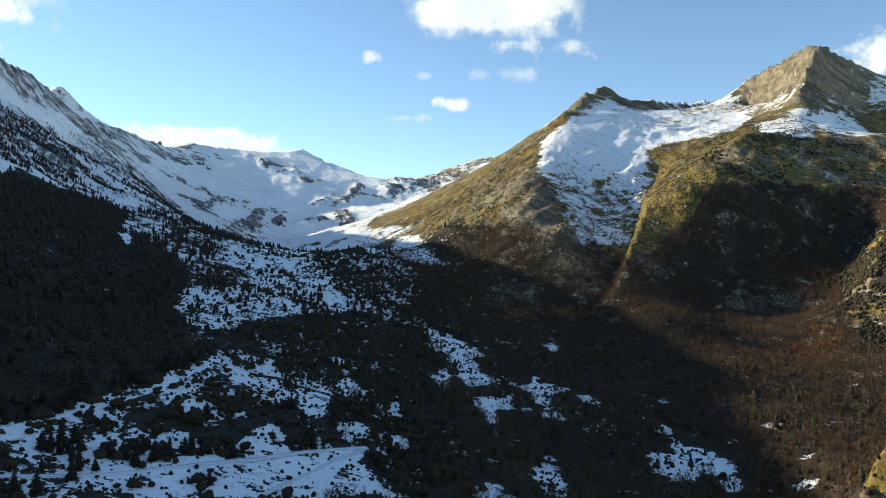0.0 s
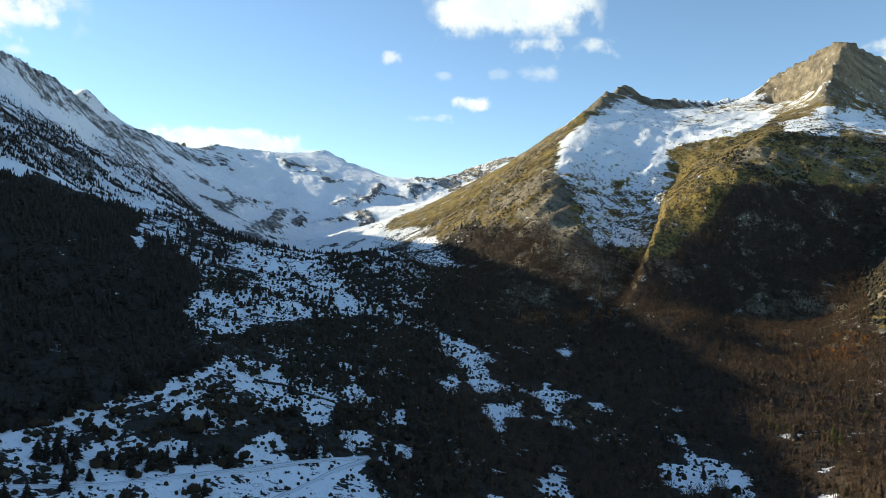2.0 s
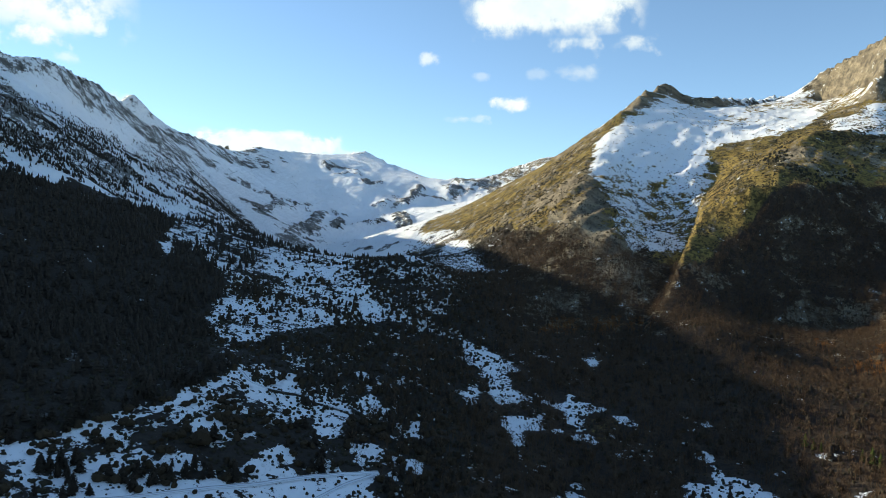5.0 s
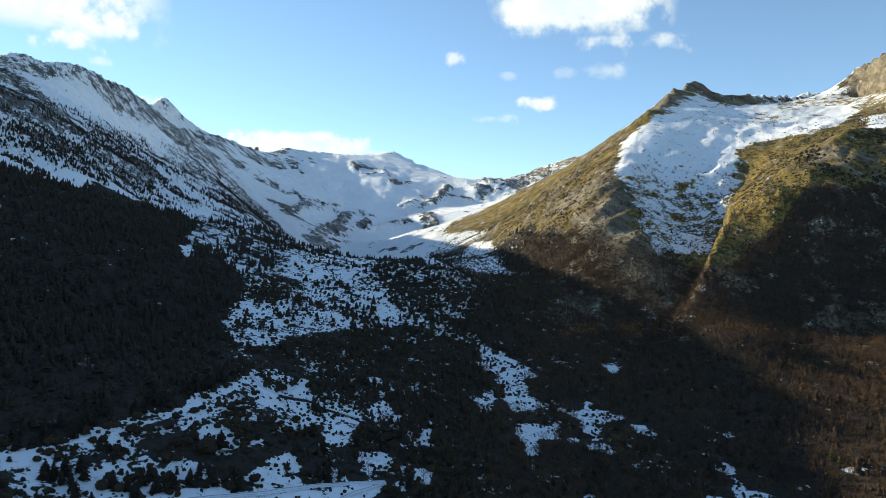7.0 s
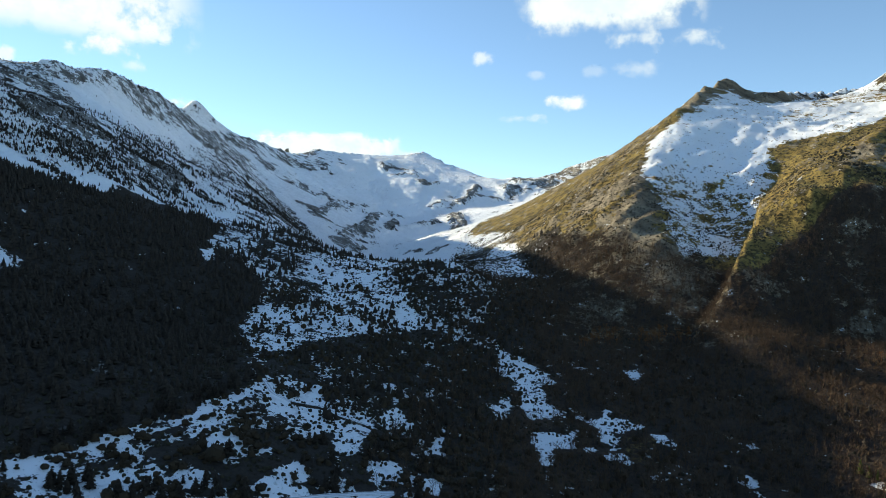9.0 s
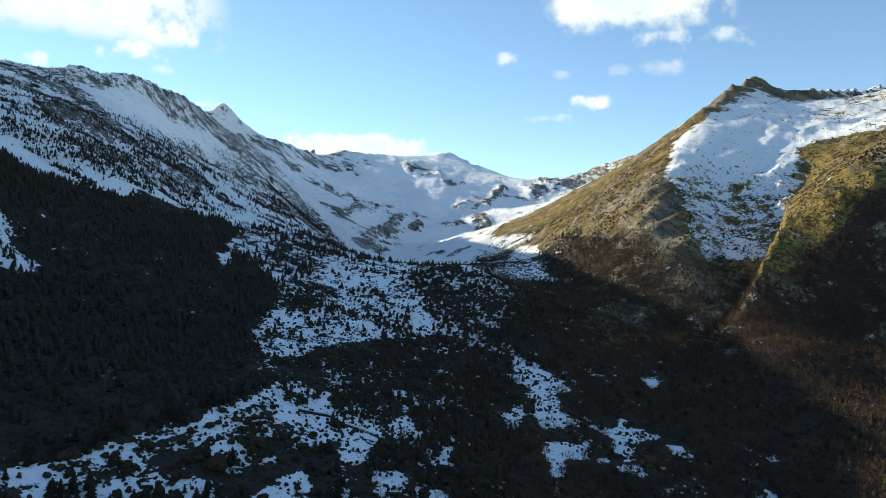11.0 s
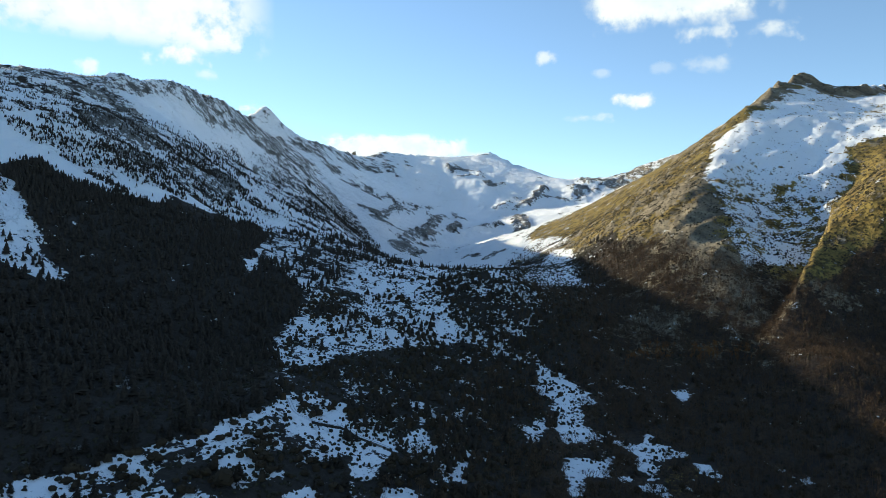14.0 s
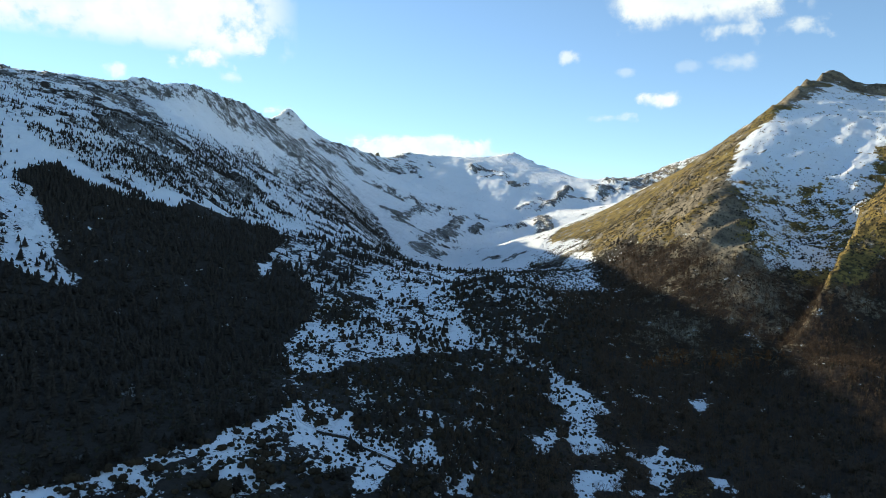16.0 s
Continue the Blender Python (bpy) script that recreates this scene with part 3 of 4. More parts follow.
def cover(x, y, z, d):
    far, right, left, valley = zones(x, y, z)
    slope = slope_of(z)
    big, mid = fbm(x, y, 120.0, 3, 71), fbm(x, y, 35.0, 3, 83)
    # far range: snow, bare only on outcrops and the steepest faces
    out = strokes(OUTCROPS, x, y)
    streak = fbm(x * 0.45 + y * 0.3, y * 0.12 - x * 0.5, 60.0, 4, 19)
    rock_far = np.maximum(0.98 + 0.55 * streak + 0.35 * fbm(x, y, 32.0, 3, 235) - out / 42.0, 0.31 + 0.45 * step(0.5, 1.0, slope) + 0.46 * streak + 0.34 * step(-340, -240, x) * step(3400, 3600, y) + 0.14 * fbm(x, y, 150.0, 3, 231))
    wall = strokes(pairs([q[:2] for q in LINES['back_crest'][2:]]), x, y, 400.0)
    rock_far = np.maximum(rock_far, (0.58 + 0.50 * fbm(x, y, 45.0, 4, 233) + 0.25 * streak) * (1 - step(150, 380, wall)) * step(560, 640, z))
    snow_far = 1.05 - 0.75 * step(0.45, 0.75, rock_far + 0.15 * mid)
    # left mountain: snow with rock bands under the crest
    band = step(2, 10, d) * (1 - step(60, 120, d + 40 * mid))
    slant = fbm((0.88 * x + 0.47 * y) / 4.0, -0.47 * x + 0.88 * y, 30.0, 4, 181)
    ledge = ledges(x, y, z) * step(250, 310, z)
    rock_left = 0.27 + 0.16 * slant + 0.34 * fbm(x, y, 46.0, 4, 227) + 0.24 * fbm(x, y, 13.0, 3, 229) + 0.14 * ledge + 0.30 * step(0.6, 1.1, slope) + 0.28 * mid + 0.44 * band * step(-0.5, 0.1, fbm(x, y, 160.0, 2, 5))
    rock_left = rock_left + 0.62 * (1 - step(5, 26, strokes(LEFT_ROCKS, x, y, 60.0) + 10 * mid))
    clean = left_snow(x, y, mid)
    rock_left = rock_left * (1 - 0.85 * clean)
    wood_left = np.clip(0.5 + field(FOREST_LEFT, x, y) / 14.0, 0, 1)
    rock_left = rock_left * (1 - wood_left)
    snow_left = 0.90 + 0.2 * big - 0.22 * slant - 0.48 * step(0.34, 0.60, rock_left)
    snow_left = snow_left + clean * 0.55
    snow_left = np.where((z < 235) & (clean < 0.5), np.minimum(snow_left, 0.64 + 0.5 * mid), snow_left)
    snow_left = snow_left * (1 - wood_left) - 0.5 * wood_left
    snow_left = np.maximum(snow_left, np.clip(0.5 + field(FIELDS['left_gully'], x, y) / 16.0, 0, 0.85))
    snow_left = np.maximum(snow_left, np.clip(0.5 + field(FIELDS['left_patch'], x, y) / 8.0, 0, 0.9))
    # right mountain: grass and rock, two snowfields, brown woods at its foot
    gx = gully_x(y)
    face, bench = field(FIELDS['snow_face'], x, y), field(FIELDS['snow_bench'], x, y)
    snow_right = np.maximum(np.clip(0.5 + (face + 8 * mid) / 16.0, 0, 1) * (0.60 + 0.22 * step(240, 330, z) + 0.22 * big + 0.22 * mid), np.clip(0.5 + (bench + 8 * mid) / 14.0, 0, 1) * (0.72 + 0.3 * mid))
    snow_right = np.maximum(snow_right, (0.46 + 0.10 * step(600, 640, x)) * step(430, 480, z) + 0.25 * big - 0.05)
    behind = np.clip(0.5 + field(FIELDS['behind_knoll'], x, y) / 20.0, 0, 0.9)
    low_flank = step(0, 60, 90 - x) * step(1180, 1280, y) * (1 - step(225, 250, z + 12 * mid)) * 0.9
    snow_right = np.maximum(np.maximum(snow_right, behind), low_flank)
    snow_right = snow_right * (1 - 0.8 * step(0.9, 1.4, slope)) * step(14, 48, (d + 16 * mid) * (z > 455) + 48.0 * (z <= 455))
    snow_right = snow_right * (1 - 0.9 * step(360, 400, y) * (1 - step(100, 150, z)))
    rib = strokes(pairs([q[:2] for q in LINES['rib'][2:]]), x, y)
    rock_right = 0.24 + 0.16 * flutes(x, y, -0.75, -0.66, 28.0, 2.5, 211) + 0.5 * step(0.95, 1.5, slope) * step(380, 440, z) + 0.20 * mid + 0.36 * (1 - step(0, 60, rib)) + 0.24 * step(0.1, 0.5, fbm(x, y, 70.0, 3, 191)) + 0.50 * (1 - step(20, 55, d)) * step(440, 475, z) + 0.8 * (1 - step(4, 16, strokes(SLABS, x, y, 30.0) + 6 * mid)) + 0.12 * big
    rock_right = rock_right + 0.07 * (1 - step(180, 240, x))
    flank = np.clip(0.5 + (field(FIELDS['flank_rock'], x, y) + 12 * mid) / 20.0, 0, 1)
    rock_right = rock_right + flank * (0.0 + 0.30 * flutes(x, y, -0.75, -0.66, 20.0, 3.0, 213))
    bench_rock = step(360, 420, x) * step(262, 290, z) * (1 - step(345, 372, z)) * step(860, 890, y)
    rock_right = rock_right + bench_rock * (0.05 + 0.28 * fbm(x, y, 34.0, 4, 237, True))
    tops = np.interp(x, [-100, 90, 160, 250, 310, 350, 420, 600], [200, 222, 200, 185, 235, 274, 268, 260]) + 18 * mid
    woods_right = (1 - step(-18, 18, z - tops)) * (1 - 0.7 * (1 - step(20, 70, np.abs(x - gx))) * step(150, 190, z))
    spur = field(FIELDS['rocky_spur'], x, y) + 14 * mid + 8 * fbm(x, y, 14.0, 2, 241)
    woods_right = woods_right * (1 - np.clip(0.5 + spur / 12.0, 0, 1) * step(-0.25, 0.2, mid))
    rock_right = rock_right + 0.10 * np.clip(0.5 + spur / 12.0, 0, 1)
    # valley floor
    snow_valley = np.maximum(np.clip(0.5 + (meadow_field(x, y) + 4 * mid + 7 * fbm(x, y, 13.0, 3, 171)) / 8.0, 0.0, 0.74 + 0.12 * mid), np.clip(0.5 + field(FIELDS['shelf'], x, y) / 18.0, 0, 0.76 + 0.22 * mid + 0.20 * big))
    snow_valley = np.maximum(snow_valley, behind)
    loose = 0.5 + 2.0 * (fbm(x, y, 24.0, 4, 161) - 0.22 - 0.5 * step(-30, 30, x) - 0.25 * step(480, 560, y))
    snow_valley = np.maximum(snow_valley, np.clip(loose, 0, 0.8) * (field(FOREST_LEFT, x, y) < 0))
    speck = 0.14 + 0.16 * mid + 0.12 * step(0, 60, -x) + 0.10 * step(0, 60, y - 600) - 0.12 * step(-40, 0, x)
    snow_valley = np.maximum(snow_valley, speck)
    knoll = field(FIELDS['knoll'], x, y)
    snow_valley = np.where(knoll > 0, 0.42 + 0.30 * mid, snow_valley)
    mouth = step(790, 850, y) * (1 - step(-60, -20, x)) * valley
    snow_valley = snow_valley * (1 - mouth) + mouth * (0.72 + 0.3 * mid)
    mouth = np.clip(0.5 + (field(CORRIDOR, x, y) + 10 * mid) / 16.0, 0, 1)
    snow_valley = np.maximum(snow_valley, mouth * (0.76 + 0.30 * mid + 0.15 * big))
    strip = field(FIELDS['meadow_edge'], x, y)
    snow_valley = np.maximum(snow_valley, np.clip(0.54 + (strip + 2.5 * fbm(x, y, 13.0, 3, 171)) / 6.0, 0, 0.85))
    snow_valley = np.where(wood_left > 0.5, -0.5, snow_valley)
    band_ = field(BUSH_BAND, x, y)
    snow_valley = np.where((band_ > 0) & (meadow_field(x, y) < -4) & (strip < 0), np.minimum(snow_valley, 0.62 + 0.3 * mid), snow_valley)
    grove = np.maximum(field(FIELDS['grove_corner'], x, y), np.maximum(field(FIELDS['grove_near'], x, y), field(FIELDS['grove_mid'], x, y)))
    snow_valley = snow_valley * (1 - 0.25 * np.clip(0.5 + grove / 4.0, 0, 1))
    open_grass = np.maximum(field(FIELDS['clearing'], x, y), field(FIELDS['clearing_right'], x, y))
    snow = far * snow_far + left * snow_left + right * np.maximum(snow_right, np.clip(0.5 + (meadow_field(x, y)) / 5.0, 0, 0.9)) + valley * snow_valley
    rock = far * rock_far + left * rock_left + right * rock_right + valley * 0.12
    spur = np.clip(0.5 + field(NEAR_SPUR, x, y) / 6.0, 0, 1)
    snow, rock, open_grass = snow * (1 - spur), rock * (1 - spur) + 0.42 * spur, np.maximum(open_grass, 40 * spur - 20)
    crag = far * 0.8 + left * 0.35 * step(240, 300, z) + right * (0.10 + 0.25 * step(0.45, 0.7, rock_right)) * step(140, 200, z)
    return {"snow": snow, "rock": rock, "crag": crag, "grass": np.maximum(right * (1 - woods_right) + 0.1 * left, np.clip(0.5 + open_grass / 6.0, 0, 1)), "woods": (right * woods_right + valley * 0.62 * step(-20, 20, x)) * (1 - spur)}

# ---- the ground and the mountains ----
def grid_axes():
    view = np.radians(np.arange(-38.0, 56.01, 0.12))
    rest = np.radians(np.arange(58.0, 321.0, 2.0))
    az = np.concatenate([view, rest])
    r = np.concatenate([np.geomspace(0.02, 225.0, 20), np.exp(np.arange(np.log(232.0), np.log(R1 - 20), 0.0055))])
    return az, r


AZ, RR = grid_axes()
GA, GR = np.meshgrid(AZ, RR, indexing="ij")
GX, GY = CX - GR * np.sin(GA), CY + GR * np.cos(GA)
GD = crest_distance(GX, GY)
GZ = height(GX, GY, GD)
COVER = cover(GX, GY, GZ, GD)


def land_object(name, owner, material, label, category):
    """One piece of the land: the faces of the grid that belong to it."""
    na, nr = GX.shape
    i, j = np.meshgrid(np.arange(na), np.arange(nr - 1), indexing="ij")
    i2 = (i + 1) % na
    pick = owner[:, :-1]
    quads = np.stack([i * nr + j, i * nr + j + 1, i2 * nr + j + 1, i2 * nr + j], -1)[pick]
    used, inverse = np.unique(quads, return_inverse=True)
    me = bpy.data.meshes.new(name)
    me.vertices.add(len(used))
    me.vertices.foreach_set("co", np.stack([GX.ravel()[used], GY.ravel()[used], GZ.ravel()[used]], 1).astype(np.float32).ravel())
    me.loops.add(quads.size)
    me.loops.foreach_set("vertex_index", inverse.ravel().astype(np.int32))
    me.polygons.add(len(quads))
    me.polygons.foreach_set("loop_start", np.arange(0, quads.size, 4, dtype=np.int32))
    me.polygons.foreach_set("use_smooth", np.ones(len(quads), bool))
    for key, values in COVER.items():
        me.attributes.new(key, "FLOAT", "POINT").data.foreach_set("value", values.ravel()[used].astype(np.float32))
    me.update(calc_edges=True)
    me.validate()
    me.materials.append(material)
    return tagged(new(name, me), label, category, kind="structure")


OWN = owners(GX, GY, GZ, GR)
for name, label, category in LAND_NAMES:
    land_object(name, OWN == name, LAND_MAT, label, category)

# ---- trees ----
NV = int(np.sum(AZ < radians(57)))


def sample(grid, x, y):
    """A value of the land's grid at places inside the fan that it covers finely."""
    az, r = np.arctan2(-(x - CX), y - CY), np.hypot(x - CX, y - CY)
    i = np.clip((az - AZ[0]) / (AZ[1] - AZ[0]), 0, NV - 1.001)
    j = np.clip(np.interp(r, RR, np.arange(len(RR))), 0, len(RR) - 1.001)
    a, b = i.astype(int), j.astype(int)
    u, v = i - a, j - b
    return (grid[a, b] * (1 - u) + grid[a + 1, b] * u) * (1 - v) + (grid[a, b + 1] * (1 - u) + grid[a + 1, b + 1] * u) * v


def leaf_material(name, dark, light, rough=0.9):
    m, t, b = material(name, rough)
    n = Net(t)
    geo = t.nodes.new("ShaderNodeNewGeometry")
    info = t.nodes.new("ShaderNodeObjectInfo")
    vary = n.math("FRACT", n.math("ADD", geo.outputs["Random Per Island"], info.outputs["Random"]))
    grain = n.noise(n.coords(), 1.6, 3)
    n.put(b.inputs["Base Color"], n.mix(n.math("MULTIPLY", n.math("ADD", vary, grain), 0.5), dark, light))
    return m


NEEDLES = leaf_material("needles", (0.025, 0.019, 0.014, 1), (0.062, 0.048, 0.033, 1))
BARK = leaf_material("bark", (0.05, 0.038, 0.028, 1), (0.12, 0.09, 0.065, 1))
TWIGS = leaf_material("bare_twigs", (0.060, 0.039, 0.026, 1), (0.140, 0.089, 0.049, 1))
RUST = leaf_material("withered_leaves", (0.16, 0.07, 0.02, 1), (0.30, 0.13, 0.035, 1))
SHRUB = leaf_material("shrub_leaves", (0.025, 0.018, 0.011, 1), (0.066, 0.046, 0.024, 1))
SCRUB = leaf_material("scrub_leaves", (0.022, 0.02, 0.013, 1), (0.06, 0.05, 0.028, 1))


def conifer_shape(rng, tiers=5, sides=7):
    """A rough far-off conifer, 1 high: ragged skirts one over another."""
    v, f = [], []
    for k in range(tiers):
        lo, hi = 0.10 + 0.80 * k / tiers, 0.10 + 0.80 * (k + 1.75) / tiers
        rad = 0.21 * (1 - k / tiers) ** 0.8 + 0.03
        base = len(v)
        v.append((rng.normal(0, 0.01), rng.normal(0, 0.01), min(hi, 1.0)))
        for s in range(sides):
            a = 2 * math.pi * (s + rng.uniform(-0.3, 0.3)) / sides
            q = rad * rng.uniform(0.6, 1.25)
            v.append((q * math.cos(a), q * math.sin(a), lo + rng.uniform(-0.05, 0.03)))
        f += [(base, base + 1 + s, base + 1 + (s + 1) % sides) for s in range(sides)]
    return np.array(v), np.array(f)


def dome_shape(rng, rings=3, sides=6):
    """A rounded, ragged bush, 1 high."""
    v, f = [], []
    for k in range(rings):
        for s in range(sides):
            a = 2 * math.pi * (s + 0.5 * (k % 2) + rng.uniform(-0.25, 0.25)) / sides
            q = 0.5 * math.cos(1.45 * k / rings) ** 0.6 * rng.uniform(0.55, 1.35)
            v.append((q * math.cos(a), q * math.sin(a), 0.93 * math.sin(1.5 * k / rings) + rng.uniform(-0.10, 0.16)))
    v.append((rng.normal(0, 0.05), rng.normal(0, 0.05), 1.0))
    for k in range(rings):
        for s in range(sides):
            a, b = k * sides + s, k * sides + (s + 1) % sides
            f += [(a, b, len(v) - 1)] if k == rings - 1 else [(a, b, a + sides), (b, b + sides, a + sides)]
    return np.array(v), np.array(f)


def bare_shape(rng, twigs=26):
    """A leafless tree, 1 high: a thin stem, and a rounded crown of fine upward twigs."""
    v, f = [], []

    def blade(a, b, w):
        base, turn = len(v), rng.uniform(0, 2 * math.pi)
        side = (w * math.cos(turn), w * math.sin(turn))
        v.extend([(a[0] - side[0], a[1] - side[1], a[2]), (a[0] + side[0], a[1] + side[1], a[2]), b])
        f.append((base, base + 1, base + 2))

    lean = (rng.normal(0, 0.02), rng.normal(0, 0.02))
    blade((0, 0, 0), (lean[0], lean[1], 0.85), 0.020)
    blade((0, 0, 0), (lean[0], lean[1], 0.80), 0.020)
    for _ in range(twigs):
        a, q, h = rng.uniform(0, 2 * math.pi), 0.27 * math.sqrt(rng.uniform(0, 1)), rng.uniform(-1, 1)
        root = (0.55 * q * math.cos(a), 0.55 * q * math.sin(a), 0.62 + 0.24 * h * math.sqrt(1 - (q / 0.28) ** 2))
        reach = rng.uniform(0.10, 0.22)
        blade(root, (root[0] + reach * 0.75 * math.cos(a), root[1] + reach * 0.75 * math.sin(a), min(1.0, root[2] + reach * 0.8)), rng.uniform(0.010, 0.022))
    return np.array(v), np.array(f)


def scatter_mesh(name, shapes, x, y, z, size, width, mat, label, category, seed):
    """Many plants joined into one object."""
    rng = np.random.default_rng(seed)
    kind, turn = rng.integers(0, len(shapes), len(x)), rng.uniform(0, 2 * np.pi, len(x))
    vs, fs, base = [], [], 0
    for k, (sv, sf) in enumerate(shapes):
        pick = np.where(kind == k)[0]
        c, s = np.cos(turn[pick])[:, None], np.sin(turn[pick])[:, None]
        h, w = size[pick][:, None], (size[pick] * width[pick])[:, None]
        vx, vy = (sv[:, 0] * c - sv[:, 1] * s) * w + x[pick][:, None], (sv[:, 0] * s + sv[:, 1] * c) * w + y[pick][:, None]
        vz = sv[:, 2] * h + z[pick][:, None]
        vs.append(np.stack([vx, vy, vz], -1).reshape(-1, 3))
        fs.append((sf[None] + (base + np.arange(len(pick)) * len(sv))[:, None, None]).reshape(-1, 3))
        base += len(pick) * len(sv)
    v, f = np.concatenate(vs), np.concatenate(fs)
    me = bpy.data.meshes.new(name)
    me.vertices.add(len(v))
    me.vertices.foreach_set("co", v.astype(np.float32).ravel())
    me.loops.add(f.size)
    me.loops.foreach_set("vertex_index", f.ravel().astype(np.int32))
    me.polygons.add(len(f))
    me.polygons.foreach_set("loop_start", np.arange(0, f.size, 3, dtype=np.int32))
    me.update(calc_edges=True)
    me.materials.append(mat)
    return tagged(new(name, me), label, category, kind="stuff")


def throw(n, x0, x1, y0, y1, seed):
    rng = np.random.default_rng(seed)
    return rng.uniform(x0, x1, n), rng.uniform(y0, y1, n), rng.uniform(0, 1, n), rng


def keep_in_fan(x, y):
    az = np.degrees(np.arctan2(-(x - CX), y - CY))
    return (az > -37) & (az < 55) & (np.hypot(x - CX, y - CY) > 240)


rs = np.random.default_rng(3)
CONIFERS = [conifer_shape(rs) for _ in range(8)]
BARES = [bare_shape(rs) for _ in range(10)]
BUSHES = [dome_shape(rs, 2, 5) for _ in range(8)]
ROUNDS = [dome_shape(rs, 3, 7) for _ in range(8)]
FAR_CONIFERS = [conifer_shape(rs, 3, 6) for _ in range(8)]


def on_track(x, y):
    return strokes(pairs(TRACK) + pairs(TRACK_FORK) + pairs(ROAD), x, y, 20.0)


# valley and left side: chance of a conifer, per place thrown
x, y, u, rng = throw(130000, -1000, 330, 200, 2100, 5)
more = throw(65000, -800, -180, 560, 1480, 6)
x, y, u = np.concatenate([x, more[0]]), np.concatenate([y, more[1]]), np.concatenate([u, more[2]])
ok = keep_in_fan(x, y)
BASE = int(ok[:130000].sum())
x, y, u = x[ok], y[ok], u[ok]
z = sample(GZ, x, y)
u = np.where((np.arange(len(u)) >= BASE) & (z < 255), 2.0, u)
far, right, left, valley = zones(x, y, z)
meadow = meadow_field(x, y) + 3 * fbm(x, y, 35.0, 3, 83)
reach = np.hypot(x - CX, y - CY)
beyond = np.maximum(meadow_field(x + (x - CX) / reach * 11, y + (y - CY) / reach * 11), field(FIELDS['meadow_edge'], x + (x - CX) / reach * 16, y + (y - CY) / reach * 16))
clump, fine_clump = fbm(x, y, 45.0, 3, 91), fbm(x, y, 17.0, 2, 97)
slant = fbm((0.88 * x + 0.47 * y) / 4.0, -0.47 * x + 0.88 * y, 30.0, 4, 181)
knoll = field(FIELDS['knoll'], x, y)
shelf, wood = field(FIELDS['shelf'], x, y), field(FOREST_LEFT, x, y)
chance = valley * np.where(meadow > 0, 0.02 + 0.9 * step(0.22, 0.36, fine_clump), 0.70 + 0.6 * clump) * (1 - 0.75 * step(-20, 40, x)) * (1 - 0.6 * step(740, 800, y))
chance = np.where((shelf > 0) & (valley > 0.5), 0.10 + 0.85 * step(-0.06, 0.12, clump + 0.5 * fine_clump), chance)
chance = np.where(knoll > 0, 0.80, chance) * (field(FIELDS['behind_knoll'], x, y) < 5) * np.where((y > 800) & (valley > 0.5) & (x < -20), 0.25, 1.0)
leftc = np.where(wood > -4, 0.95, 0.07 + 0.62 * step(0.05, 0.45, slant + 0.4 * clump) * (1 - 0.7 * step(330, 500, z)))
leftc *= 1 - 0.9 * step(1300, 2000, y)
leftc = np.where(field(FIELDS['left_gully'], x, y) > -3, 0.05, leftc)
leftc = np.where(field(FIELDS['left_patch'], x, y) > -2, 0.0, leftc)
leftc = np.maximum(leftc, 0.45 * step(0.15, 0.6, ledges(x, y, z) + 0.7 * clump) * step(-0.25, 0.15, clump + 0.5 * fine_clump) * (1 - 0.8 * step(370, 520, z)) * (wood < -4) * (field(FIELDS['left_gully'], x, y) < -3))
leftc = np.maximum(leftc, 0.7 * step(800, 950, y) * (1 - step(1600, 1900, y)) * (1 - 0.85 * step(330, 470, z)) * step(-0.25, 0.2, clump + 0.5 * slant) * (wood < -4))
low_trees = field(FIELDS['left_low_trees'], x, y)
leftc = np.where(low_trees > 0, 0.06 + 0.75 * step(-0.12, 0.25, clump + 0.6 * slant + 0.4 * fine_clump), leftc)
leftc = leftc * (1 - 0.93 * left_snow(x, y, fbm(x, y, 35.0, 3, 83)))
leftc = np.maximum(leftc, 0.9 * (1 - step(4, 15, strokes(LEFT_TREES, x, y, 40.0) + 6 * fine_clump)))
leftc = np.where((z < 235) & (wood < -4), 0.24 + 0.6 * clump, leftc)
chance = chance + left * leftc
grove = np.maximum(field(FIELDS['grove_corner'], x, y), np.maximum(field(FIELDS['grove_near'], x, y), field(FIELDS['grove_mid'], x, y)))
chance = np.where((beyond > -1) & (meadow <= 0), chance * 0.2, chance)
chance = np.where(field(CORRIDOR, x, y) > -6, 0.02 + 0.40 * step(0.16, 0.38, fine_clump + 0.3 * clump), chance)
for k in (0, 7, 13):
    chance = np.where(field(FIELDS['meadow_edge'], x + (x - CX) / reach * k, y + (y - CY) / reach * k) > 0, chance * 0.35, chance)
band = (field(BUSH_BAND, x, y) > 0) & (meadow < 0) & (field(FIELDS['meadow_edge'], x, y) < 0)
chance = np.where(band, np.where(beyond > -1, 0.14, 0.85), chance)
chance = np.where(grove > -1, 0.30, chance)
pick = (u < chance) & (on_track(x, y) > 3.0) & (far < 0.5)
x, y, z = x[pick], y[pick], z[pick]
tall = rng.uniform(3.0, 9.5, len(x)) * (1 - 0.35 * step(280, 450, z))
tall = tall * np.where((left[pick] > 0.5) & (z > 235) & (wood[pick] < -4), 0.62, 1.0)
grove, band, meadow, reach = grove[pick], band[pick], meadow[pick], reach[pick]
rounded = ((valley[pick] > 0.5) & (wood[pick] < -2) & (grove < -1) & (rng.uniform(0, 1, len(x)) < 0.72)) | band
tall = np.where(rounded, rng.uniform(1.6, 4.3, len(x)), tall)
tall = np.where(grove > -1, rng.uniform(5.0, 10.5, len(x)), tall)
close = (y < 430) & (x > -215) & (x < 0) & (meadow > -16)
near, shrubs = close & ~rounded, close & rounded
